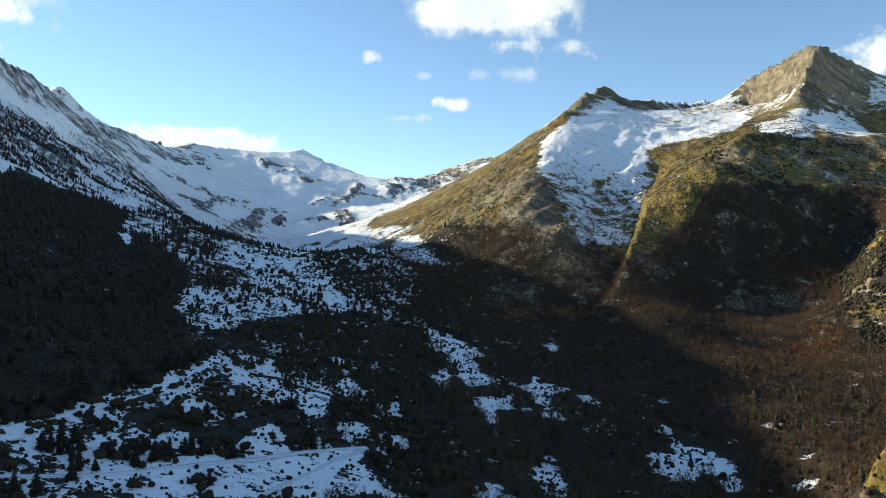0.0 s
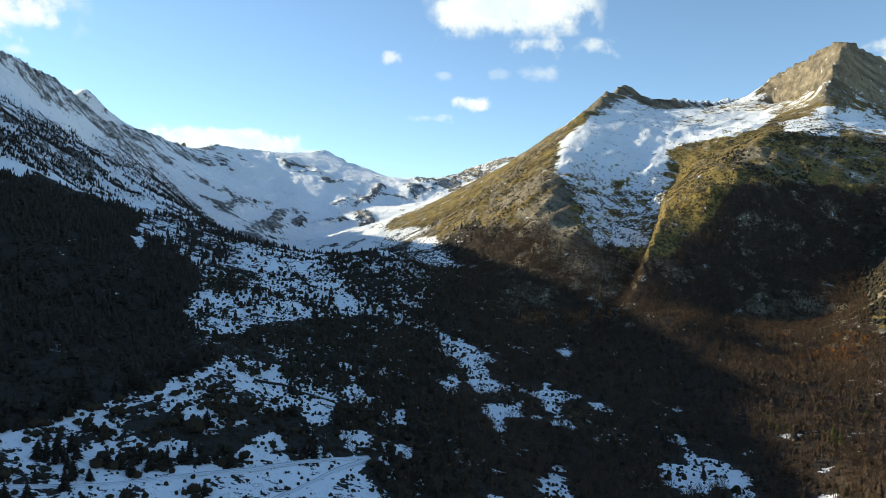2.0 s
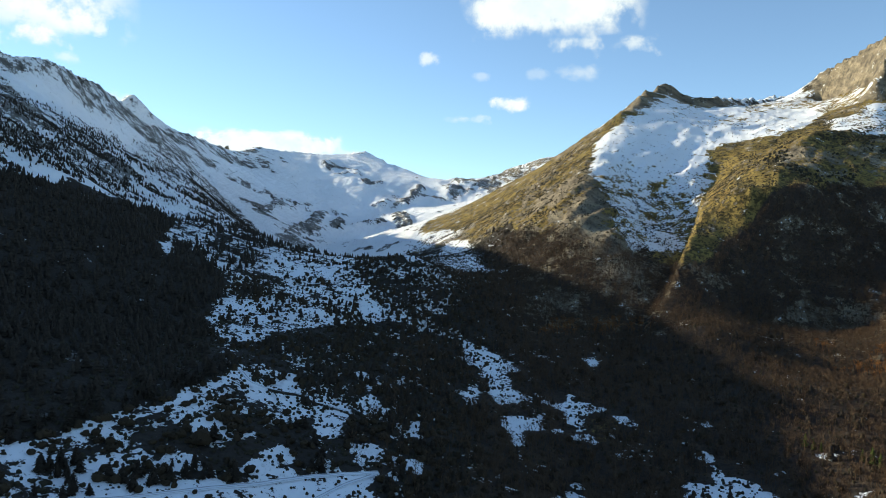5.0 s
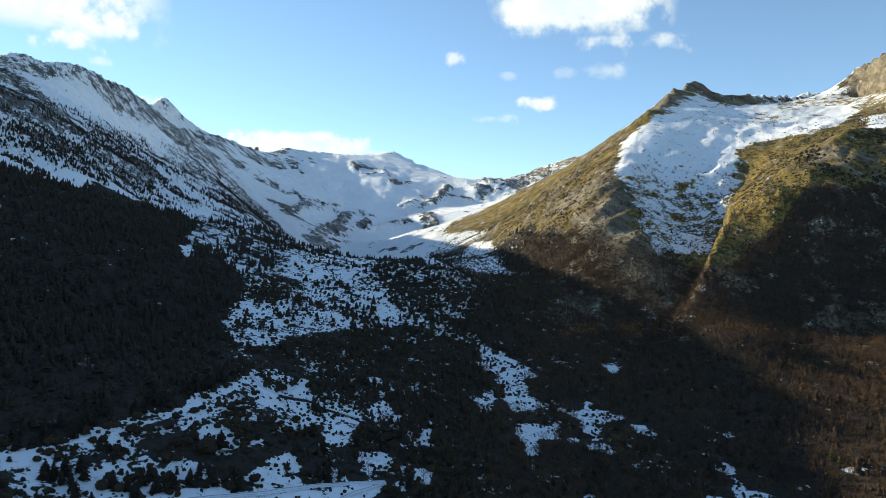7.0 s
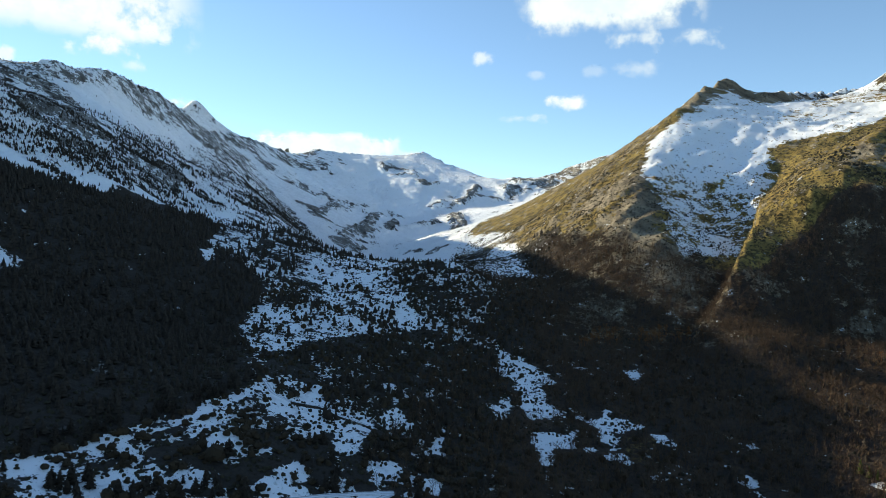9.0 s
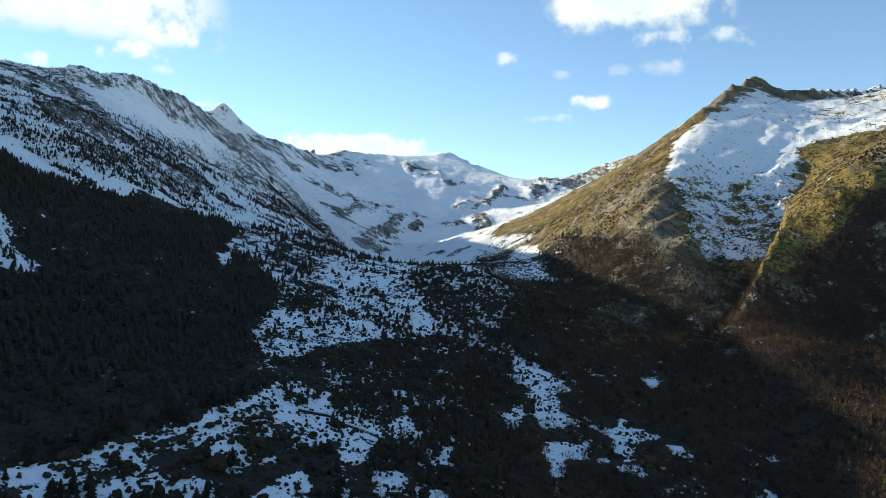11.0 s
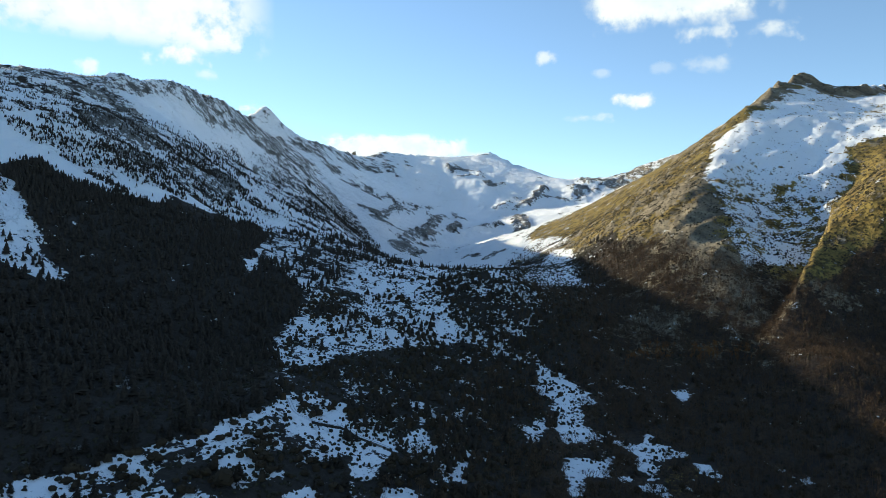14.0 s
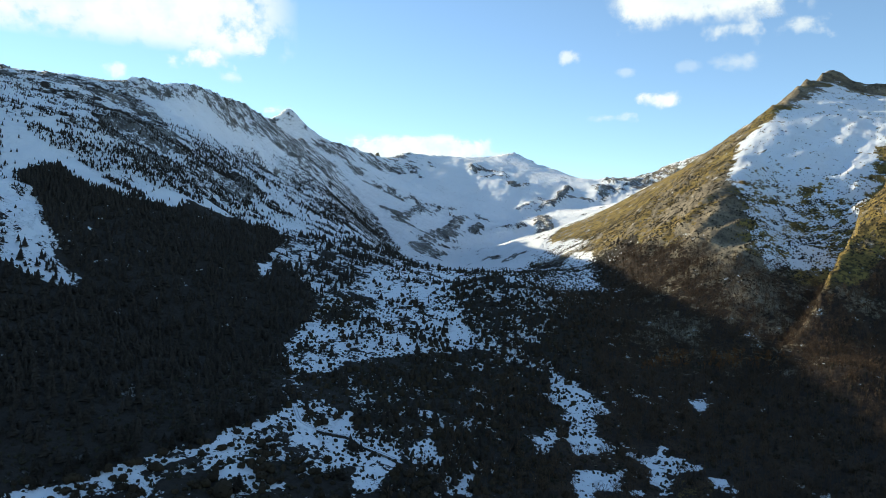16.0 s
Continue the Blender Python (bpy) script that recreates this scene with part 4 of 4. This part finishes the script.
for some in (near, shrubs):
    some[np.where(some)[0][290:]] = False
NEAR_TREES = np.stack([x[near], y[near], z[near], tall[near]], 1)
NEAR_SHRUBS = np.stack([x[shrubs], y[shrubs], z[shrubs], tall[shrubs]], 1)
rest, distant = ~near & ~shrubs, reach > 620
for name, shapes, some, mat, wide, label in (
        ("conifer_forest", CONIFERS, rest & ~rounded & ~distant, NEEDLES, (1.0, 1.75), "dark evergreen conifers covering the shaded valley and slope"),
        ("conifers_upslope", FAR_CONIFERS, rest & ~rounded & distant, NEEDLES, (0.85, 1.4), "small dark conifers in bands on the snowy mountainside"),
        ("shrubs", ROUNDS, rest & rounded, SHRUB, (0.8, 1.4), "rounded dark olive shrubs on the shaded valley floor")):
    scatter_mesh(name, shapes, x[some], y[some], z[some] - 0.3, tall[some], rng.uniform(*wide, some.sum()), mat, label, "forest" if name[0] == "c" else "shrubs", 6)

# leafless woods on the foot of the right mountain and in the valley
x, y, u, rng = throw(60000, -60, 560, 280, 1000, 15)
ok = keep_in_fan(x, y)
x, y, u = x[ok], y[ok], u[ok]
z = sample(GZ, x, y)
far, right, left, valley = zones(x, y, z)
woods, grass = sample(COVER["woods"], x, y), sample(COVER["grass"], x, y)
chance = right * step(0.35, 0.7, woods) * 0.8 + valley * (meadow_field(x, y) < -2) * (0.25 + 0.4 * step(-20, 40, x))
chance = chance * (field(FIELDS['behind_knoll'], x, y) < 0) * np.where((y > 830) & (x < 0), 0.2, 1.0) * (field(FIELDS['rocky_spur'], x, y) < 0)
pick = (u < chance) & (on_track(x, y) > 3.5) & (field(NEAR_SPUR, x, y) < -3)
x, y, z, r_, v_ = x[pick], y[pick], z[pick], right[pick], rng.uniform(0, 1, pick.sum())
tall = rng.uniform(5.0, 11.0, len(x))
close = (y < 470) & (x > 60)
close[np.where(close)[0][120:]] = False
NEAR_BARES = np.stack([x[close], y[close], z[close], tall[close]], 1)
x, y, z, r_, v_, tall = x[~close], y[~close], z[~close], r_[~close], v_[~close], tall[~close]
rusty = (fbm(x, y, 60.0, 2, 131) > 0.3) & (v_ < 0.6) & (r_ > 0.5) & (z < 120)
scatter_mesh("bare_woods", BARES, x[~rusty], y[~rusty], z[~rusty] - 0.2, tall[~rusty], rng.uniform(0.8, 1.2, (~rusty).sum()), TWIGS,
             "leafless brown deciduous woods at the mountain foot", "woods", 16)
scatter_mesh("rusty_woods", BARES, x[rusty], y[rusty], z[rusty] - 0.2, tall[rusty], rng.uniform(0.9, 1.4, rusty.sum()), RUST,
             "deciduous trees with withered rust-red leaves", "woods", 17)

# scrub: on the meadows, the shelf, the knoll and the grass slopes
x, y, u, rng = throw(168000, -420, 620, 250, 1350, 25)
ok = keep_in_fan(x, y)
x, y, u = x[ok], y[ok], u[ok]
z = sample(GZ, x, y)
far, right, left, valley = zones(x, y, z)
fine_clump = fbm(x, y, 16.0, 3, 141)
chance = valley * (0.45 + 0.5 * step(0.05, 0.5, fine_clump)) * (1 - 0.6 * step(-10, 30, x)) + right * (0.10 + 0.6 * step(0.0, 0.4, fine_clump)) * (1 - step(420, 470, z)) + left * 0.05
chance = np.where(field(FIELDS['shelf'], x, y) > 0, 0.22 + 0.6 * step(-0.05, 0.35, fine_clump), chance)
chance = np.where(field(CORRIDOR, x, y) > 0, 0.05 + 0.4 * step(0.05, 0.4, fine_clump), chance)
chance = np.where((meadow_field(x, y) > 1) & (valley > 0.5), 0.15 + 0.6 * step(0.0, 0.4, fine_clump), chance)
face = field(FIELDS['snow_face'], x, y)
chance = np.where(face > 0, 0.75 * (1 - step(250, 340, z)) * step(-0.3, 0.3, fine_clump) + 0.02, chance)
bench = (x > 370) & (z > 262) & (z < 365) & (y > 860) & (y < 1100)
chance = np.maximum(chance, 0.6 * step(-10, 10, field(FIELDS['flank_rock'], x, y)) * step(0.0, 0.35, fbm(x, y, 26.0, 3, 243)))
chance = np.maximum(chance, 0.9 * step(-16, 0, field(FIELDS['rocky_spur'], x, y)) * step(-0.35, 0.1, fbm(x, y, 26.0, 3, 243)))
chance = np.maximum(chance, 0.75 * step(-6, 8, field(FIELDS['spur_scrub'], x, y)) * step(-0.3, 0.2, fbm(x, y, 20.0, 3, 245)))
chance = np.where(bench, 0.04 + 0.4 * step(0.12, 0.4, fbm(x, y, 38.0, 3, 239)), chance)
pick = (u < chance) & (on_track(x, y) > 2.2)
x, y, z, bench = x[pick], y[pick], z[pick], bench[pick]
tall = rng.uniform(0.5, 2.0, len(x)) * np.where(bench | (field(FIELDS['rocky_spur'], x, y) > -16), 1.9, 1.0)
close = (y < 385) & (x < -20) & (tall > 0.9)
close[np.where(close)[0][160:]] = False
NEAR_BUSHES = np.stack([x[close], y[close], z[close], tall[close]], 1)
x, y, z, tall = x[~close], y[~close], z[~close], tall[~close]
scatter_mesh("scrub", BUSHES, x, y, z - 0.15 * tall, tall, rng.uniform(0.9, 1.6, len(x)), SCRUB, "low dark scrub and dwarf bushes on snow and grass", "scrub", 26)


# ---- single conifers beside the near meadow ----
def part(name, bm, mat, parent, label=""):
    me = bpy.data.meshes.new(name)
    bm.to_mesh(me)
    bm.free()
    me.materials.append(mat)
    ob = new(name, me)
    ob.parent = parent
    return tagged(ob, label) if label else ob


def conifer_tree(rng, whorls=10, boughs=9):
    """A conifer 1 high: a tapered trunk, and a crown of drooping boughs in whorls."""
    tree = new("conifer_tree")
    bm = bmesh.new()
    bmesh.ops.create_cone(bm, cap_ends=True, segments=6, radius1=0.022, radius2=0.004, depth=0.96, matrix=Matrix.Translation((0, 0, 0.48)))
    part("trunk", bm, BARK, tree, "grey-brown tapered conifer trunk")
    bm = bmesh.new()
    bmesh.ops.create_cone(bm, cap_ends=False, segments=7, radius1=0.11, radius2=0.004, depth=0.84, matrix=Matrix.Translation((0, 0, 0.55)))
    for k in range(whorls):
        h = 0.10 + 0.84 * (k / whorls) ** 0.95
        reach = (0.25 * (1 - k / whorls) ** 0.75 + 0.025)
        for b in range(boughs):
            a = 2 * math.pi * (b + rng.uniform(-0.35, 0.35)) / boughs + k
            q, w, drop = reach * rng.uniform(0.55, 1.2), reach * rng.uniform(0.25, 0.45), reach * rng.uniform(0.15, 0.45)
            out, side = Vector((math.cos(a), math.sin(a), 0)), Vector((-math.sin(a), math.cos(a), 0))
            root, tip = Vector((0, 0, h + 0.035)), out * q + Vector((0, 0, h - drop))
            mid = root.lerp(tip, 0.55) + Vector((0, 0, 0.012))
            v = [bm.verts.new(p) for p in (root, mid + side * w, tip, mid - side * w, mid - Vector((0, 0, 0.035)))]
            for i, j, l in ((0, 1, 2), (0, 2, 3), (0, 4, 1), (1, 4, 2), (2, 4, 3), (3, 4, 0)):
                bm.faces.new((v[i], v[j], v[l]))
    part("crown", bm, NEEDLES, tree)
    return tagged(tree, "dark green conifer standing in snow beside the meadow", "tree", "conifers by the near meadow")


rs = random.Random(8)
models = [conifer_tree(rs) for _ in range(5)]
for k, (tx, ty, tz, th) in enumerate(NEAR_TREES):
    m = pose(tx, ty, tz - 0.15, 0, 0, rs.uniform(0, 360)) @ Matrix.Diagonal((th * rs.uniform(1.1, 1.7), th * rs.uniform(1.1, 1.7), th, 1))
    if k < len(models):
        models[k].matrix_basis = m
    else:
        copy_thing(models[k % len(models)], Matrix.Identity(4)).matrix_basis = m


# a few conifers at the sunlit edge of the leafless woods
# lighter copy of the needle colour, with the sunlight on these trees put in
LIT_NEEDLES = leaf_material("sunlit_needles", (0.045, 0.062, 0.014, 1), (0.12, 0.145, 0.032, 1))
for tx, ty, th in ((211, 475, 9.0), (214, 471, 7.5), (237, 447, 11.0), (239, 442, 9.5), (234, 452, 8.0), (275, 477, 8.5), (217, 467, 6.5)):
    tree = conifer_tree(rs)
    for child in tree.children:
        if child.name.startswith("crown"):
            child.data.materials[0] = LIT_NEEDLES
    tagged(tree, "sunlit yellow-green conifer at the edge of bare woods", "tree", "pale conifers by the woods")
    tree.matrix_basis = pose(tx, ty, float(sample(GZ, np.array([tx]), np.array([ty]))[0]) - 0.2, 0, 0, rs.uniform(0, 360)) @ Matrix.Diagonal((th, th, th, 1))


# ---- single leafless trees and bushes near by ----
def bare_tree(rng):
    """A leafless tree 1 high: a tapered trunk, and forked boughs that reach up."""
    tree = new("bare_tree")
    bm = bmesh.new()
    bmesh.ops.create_cone(bm, cap_ends=True, segments=6, radius1=0.026, radius2=0.006, depth=0.8, matrix=Matrix.Translation((0, 0, 0.4)))
    part("trunk", bm, BARK, tree, "slim grey-brown trunk")
    bm = bmesh.new()
    for k in range(16):
        a, h = rng.uniform(0, 6.283), rng.uniform(0.22, 0.72)
        out = Vector((math.cos(a), math.sin(a), 0))
        root, tip = Vector((0, 0, h)), out * rng.uniform(0.10, 0.26) + Vector((0, 0, min(1.0, h + rng.uniform(0.2, 0.38))))
        for start, end, w in ((root, tip, 0.012), (root.lerp(tip, 0.5), root.lerp(tip, 0.5) + Vector((rng.uniform(-0.09, 0.09), rng.uniform(-0.09, 0.09), 0.16)), 0.008),
                              (root.lerp(tip, 0.65), root.lerp(tip, 0.65) + Vector((rng.uniform(-0.08, 0.08), rng.uniform(-0.08, 0.08), 0.12)), 0.007)):
            way = (end - start).to_track_quat("Z", "Y").to_matrix().to_4x4()
            bmesh.ops.create_cone(bm, cap_ends=False, segments=3, radius1=w, radius2=w * 0.25, depth=(end - start).length, matrix=Matrix.Translation((start + end) / 2) @ way)
    part("crown", bm, TWIGS, tree)
    return tagged(tree, "leafless brown deciduous tree by a snowy clearing", "tree", "leafless trees in the valley")


def bush(rng, mat=SCRUB, label="low dark ragged bush growing through snow", group="bushes on the near meadow", name="bush"):
    """A ragged evergreen bush 1 high: a lumpy round of foliage with sprigs."""
    bm = bmesh.new()
    bmesh.ops.create_icosphere(bm, subdivisions=2, radius=0.5, matrix=Matrix.Translation((0, 0, 0.42)))
    shift = Vector((rng.uniform(0, 50), rng.uniform(0, 50), 0))
    for v in bm.verts:
        v.co += noise.noise_vector(v.co * 2.6 + shift) * 0.20
        v.co.z = max(v.co.z, 0.0)
    for k in range(14):
        a, up = rng.uniform(0, 6.283), rng.uniform(0.1, 1.3)
        way = Vector((math.cos(a) * math.cos(up), math.sin(a) * math.cos(up), math.sin(up)))
        turn = (way + Vector((0, 0, 0.4))).to_track_quat("Z", "Y").to_matrix().to_4x4()
        bmesh.ops.create_cone(bm, cap_ends=False, segments=4, radius1=0.12, radius2=0.01, depth=0.3, matrix=Matrix.Translation(Vector((0, 0, 0.42)) + way * 0.5) @ turn)
    me = bpy.data.meshes.new("bush")
    bm.to_mesh(me)
    bm.free()
    me.materials.append(mat)
    return tagged(new(name, me), label, name, group)


def shrub(rng):
    return bush(rng, SHRUB, "rounded dark olive shrub standing in a snowy meadow", "shrubs round the near meadow", "shrub")


for make, count, places, spread in ((bare_tree, 4, NEAR_BARES, (0.9, 1.3)), (bush, 4, NEAR_BUSHES, (1.2, 2.0)), (shrub, 6, NEAR_SHRUBS, (1.0, 1.5))):
    models = [make(rs) for _ in range(count)]
    for k, (tx, ty, tz, th) in enumerate(places):
        m = pose(tx, ty, tz - 0.1, 0, 0, rs.uniform(0, 360)) @ Matrix.Diagonal((th * rs.uniform(*spread), th * rs.uniform(*spread), th, 1))
        if k < count:
            models[k].matrix_basis = m
        else:
            copy_thing(models[k % count], Matrix.Identity(4)).matrix_basis = m


# ---- the rock tower on the far crest ----
def pinnacle(x, y, z, wide, high):
    bm = bmesh.new()
    bmesh.ops.create_cone(bm, cap_ends=True, segments=12, radius1=wide, radius2=wide * 0.3, depth=high, matrix=Matrix.Translation((0, 0, high / 2)))
    bmesh.ops.subdivide_edges(bm, edges=bm.edges[:], cuts=3, use_grid_fill=True)
    for v in bm.verts:
        v.co += noise.noise_vector(v.co * 0.09) * wide * 0.35
    me = bpy.data.meshes.new("rock_tower")
    bm.to_mesh(me)
    bm.free()
    for key, value in (("rock", 1.0), ("snow", 0.1), ("grass", 0.0), ("woods", 0.0)):
        me.attributes.new(key, "FLOAT", "POINT").data.foreach_set("value", np.full(len(me.vertices), value, np.float32))
    me.materials.append(LAND_MAT)
    ob = new("rock_tower", me)
    ob.location = (x, y, z)
    return tagged(ob, "dark grey rock tower on the snowy crest", "rock")


tower_z = float(sample(GZ, np.array([-1347.0]), np.array([3290.0]))[0])
pinnacle(-1347, 3290, tower_z - 16, 21, 42)

# ---- tracks through the snow ----
def track_material():
    m, t, b = material("packed_snow_track", 0.85)
    n = Net(t)
    co = n.coords()
    rut = n.math("ADD", n.attr("rut"), n.math("MULTIPLY", n.math("SUBTRACT", n.noise(co, 0.5, 4), 0.5), 0.9))
    n.put(b.inputs["Base Color"], n.mix(n.ramp(rut, 0.4, 0.7), (0.76, 0.78, 0.81, 1), (0.42, 0.42, 0.43, 1)))
    return m


TRACK_MAT = track_material()


def ribbon(name, line, width, label, category):
    """A track laid on the ground, with two wheel ruts."""
    p = along([(*q, 0) for q in line], 2.5)[:, :2]
    for _ in range(6):
        p[1:-1] = (p[:-2] + p[1:-1] * 2 + p[2:]) / 4
    way = np.gradient(p, axis=0)
    way /= np.linalg.norm(way, axis=1)[:, None]
    side = np.stack([-way[:, 1], way[:, 0]], 1)
    cross = ((-0.5, -0.25, 0.1), (-0.42, 0.28, 0.2), (-0.3, 0.16, 0.9), (-0.16, 0.26, 0.3), (0.16, 0.26, 0.3), (0.3, 0.16, 0.9), (0.42, 0.28, 0.2), (0.5, -0.25, 0.1))
    level = sample(GZ, p[:, 0], p[:, 1])
    co, rut = [], []
    for off, up, dirt in cross:
        q = p + side * off * width
        co.append(np.c_[q, np.maximum(level, sample(GZ, q[:, 0], q[:, 1])) + up])
        rut.append(np.full(len(p), dirt))
    co, n = np.stack(co, 1), len(cross)
    i, j = np.meshgrid(np.arange(len(p) - 1), np.arange(n - 1), indexing="ij")
    quads = np.stack([i * n + j, i * n + j + 1, (i + 1) * n + j + 1, (i + 1) * n + j], -1).reshape(-1, 4)
    me = bpy.data.meshes.new(name)
    me.from_pydata(co.reshape(-1, 3).tolist(), [], quads.tolist())
    me.attributes.new("rut", "FLOAT", "POINT").data.foreach_set("value", np.stack(rut, 1).ravel().astype(np.float32))
    me.materials.append(TRACK_MAT)
    return tagged(new(name, me), label, category, kind="structure")


ribbon("track", TRACK, 3.4, "snow-covered forest track with two dark wheel ruts", "track")
ribbon("track_fork", TRACK_FORK, 3.0, "snow-covered side track with two dark wheel ruts", "track")
def bank_wall(line, high):
    """A low dry stone wall that holds the road."""
    p = along([(*q, 0) for q in line], 1.6)[:, :2]
    for _ in range(10):
        p[1:-1] = (p[:-2] + p[1:-1] * 2 + p[2:]) / 4
    way = np.gradient(p, axis=0)
    way /= np.linalg.norm(way, axis=1)[:, None]
    side = np.stack([way[:, 1], -way[:, 0]], 1)
    rng = np.random.default_rng(4)
    co = []
    for off, up in ((2.1, 0.5), (2.2, 0.75), (2.9, 0.7), (3.3, -1.6)):
        q = p + side * (off + rng.uniform(-0.12, 0.12, (len(p), 1)))
        co.append(np.c_[q, sample(GZ, p[:, 0], p[:, 1]) + up * high + rng.uniform(-0.12, 0.12, len(p))])
    co = np.stack(co, 1)
    i, j = np.meshgrid(np.arange(len(p) - 1), np.arange(3), indexing="ij")
    quads = np.stack([i * 4 + j, i * 4 + j + 1, (i + 1) * 4 + j + 1, (i + 1) * 4 + j], -1).reshape(-1, 4)
    me = bpy.data.meshes.new("retaining_wall")
    me.from_pydata(co.reshape(-1, 3).tolist(), [], quads.tolist())
    for key, value in (("rock", 0.25), ("snow", 0.0), ("grass", 0.0), ("woods", 0.0)):
        me.attributes.new(key, "FLOAT", "POINT").data.foreach_set("value", np.full(len(me.vertices), value, np.float32))
    me.materials.append(LAND_MAT)
    return tagged(new("retaining_wall", me), "dark low stone wall beneath the mountain road", "wall", kind="structure")


bank_wall(ROAD[2:], 1.0)
ribbon("road", ROAD, 3.2, "narrow snowy mountain road with dark ruts", "road")


# ---- clouds ----
def cloud_material():
    m = bpy.data.materials.new("cloud_vapour")
    m.use_nodes = True
    t = m.node_tree
    t.nodes.clear()
    n = Net(t)
    info = t.nodes.new("ShaderNodeObjectInfo")
    vec = t.nodes.new("ShaderNodeVectorMath")
    n.put(vec.inputs[0], n.coords())
    lift = t.nodes.new("ShaderNodeCombineXYZ")
    n.put(lift.inputs[1], n.math("MULTIPLY", info.outputs["Random"], 4000.0))
    n.put(vec.inputs[1], lift.outputs[0])
    puff = n.noise(vec.outputs[0], 0.009, 9, 0.56)
    body = n.math("ADD", n.attr("body"), n.math("MULTIPLY", n.math("SUBTRACT", puff, 0.5), 3.4))
    # sunlit white is put in as emission; the sun lamp does not light it
    glow = t.nodes.new("ShaderNodeEmission")
    n.put(glow.inputs[0], n.mix(n.ramp(puff, 0.3, 0.7), (0.80, 0.86, 0.93, 1), (1.0, 0.985, 0.95, 1)))
    glow.inputs[1].default_value = 0.62
    clear, mixed, out = t.nodes.new("ShaderNodeBsdfTransparent"), t.nodes.new("ShaderNodeMixShader"), t.nodes.new("ShaderNodeOutputMaterial")
    n.put(mixed.inputs[0], n.math("MULTIPLY", n.ramp(body, 0.05, 0.85), n.attr("thick")))
    n.put(mixed.inputs[1], clear.outputs[0])
    n.put(mixed.inputs[2], glow.outputs[0])
    n.put(out.inputs[0], mixed.outputs[0])
    return m


CLOUD_MAT = cloud_material()


def cloud(x, y, z, width, height, thick, solid, label):
    """A bank of cloud far off over the mountains: a bulging sheet of vapour, torn at its rim."""
    nu, nv = 25, 13
    u, v = np.meshgrid(np.linspace(-1, 1, nu), np.linspace(-1, 1, nv), indexing="ij")
    round_ = np.sqrt(u * u + v * v)
    co = np.stack([u * width / 2, -0.12 * width * np.clip(1 - round_, 0, 1), v * height / 2], -1)
    i, j = np.meshgrid(np.arange(nu - 1), np.arange(nv - 1), indexing="ij")
    quads = np.stack([i * nv + j, (i + 1) * nv + j, (i + 1) * nv + j + 1, i * nv + j + 1], -1).reshape(-1, 4)
    me = bpy.data.meshes.new("cloud")
    me.from_pydata(co.reshape(-1, 3).tolist(), [], quads.tolist())
    me.attributes.new("body", "FLOAT", "POINT").data.foreach_set("value", (solid - 1.7 * round_).ravel().astype(np.float32))
    me.attributes.new("thick", "FLOAT", "POINT").data.foreach_set("value", (thick * np.clip((1 - np.maximum(abs(u), abs(v))) * 4, 0, 1)).ravel().astype(np.float32))
    me.polygons.foreach_set("use_smooth", np.ones(len(quads), bool))
    me.materials.append(CLOUD_MAT)
    ob = new("cloud", me)
    ob.matrix_world = pose(x, y, z, 0, 0, math.degrees(math.atan2(-x, y)))
    ob.visible_shadow = False
    return tagged(ob, label, "cloud", "clouds in the sky")


# x, y, z, width, height in metres, how thick, how solid
CLOUDS = [
    (175, 2400, 1074, 648, 261, 1, 2.1),
    (239, 2400, 924, 308, 164, 0.65, 1),
    (449, 2400, 907, 249, 145, 0.7, 1),
    (1526, 2400, 915, 359, 311, 0.95, 1),
    (44, 2500, 742, 250, 100, 1, 1),
    (-134, 2500, 691, 270, 79, 0.6, 1),
    (-222, 2200, 820, 143, 94, 0.7, 1),
    (-63, 2300, 792, 130, 60, 0.3, 0.75),
    (110, 2300, 792, 175, 90, 0.22, 0.75),
    (257, 2300, 786, 300, 120, 0.4, 0.85),
    (-2190, 2300, 1362, 1720, 534, 1, 2.3),
    (-1618, 2300, 962, 402, 180, 1, 1),
    (-2061, 2300, 978, 156, 114, 0.75, 1),
    (-1515, 2300, 892, 207, 87, 0.5, 1),
    (-1474, 2300, 1004, 231, 88, 0.6, 1),
    (-1387, 2300, 992, 122, 109, 0.7, 1),
    (-1593, 4500, 936, 1141, 283, 0.9, 2.1),
    (-1909, 3200, 973, 401, 154, 0.9, 1),
    (-1092, 4800, 939, 365, 146, 0.7, 1),
]
for row in CLOUDS:
    cloud(*row, "large bright white cumulus cloud in a blue sky" if row[3] > 250 else "small torn white wisp of cloud in blue sky")
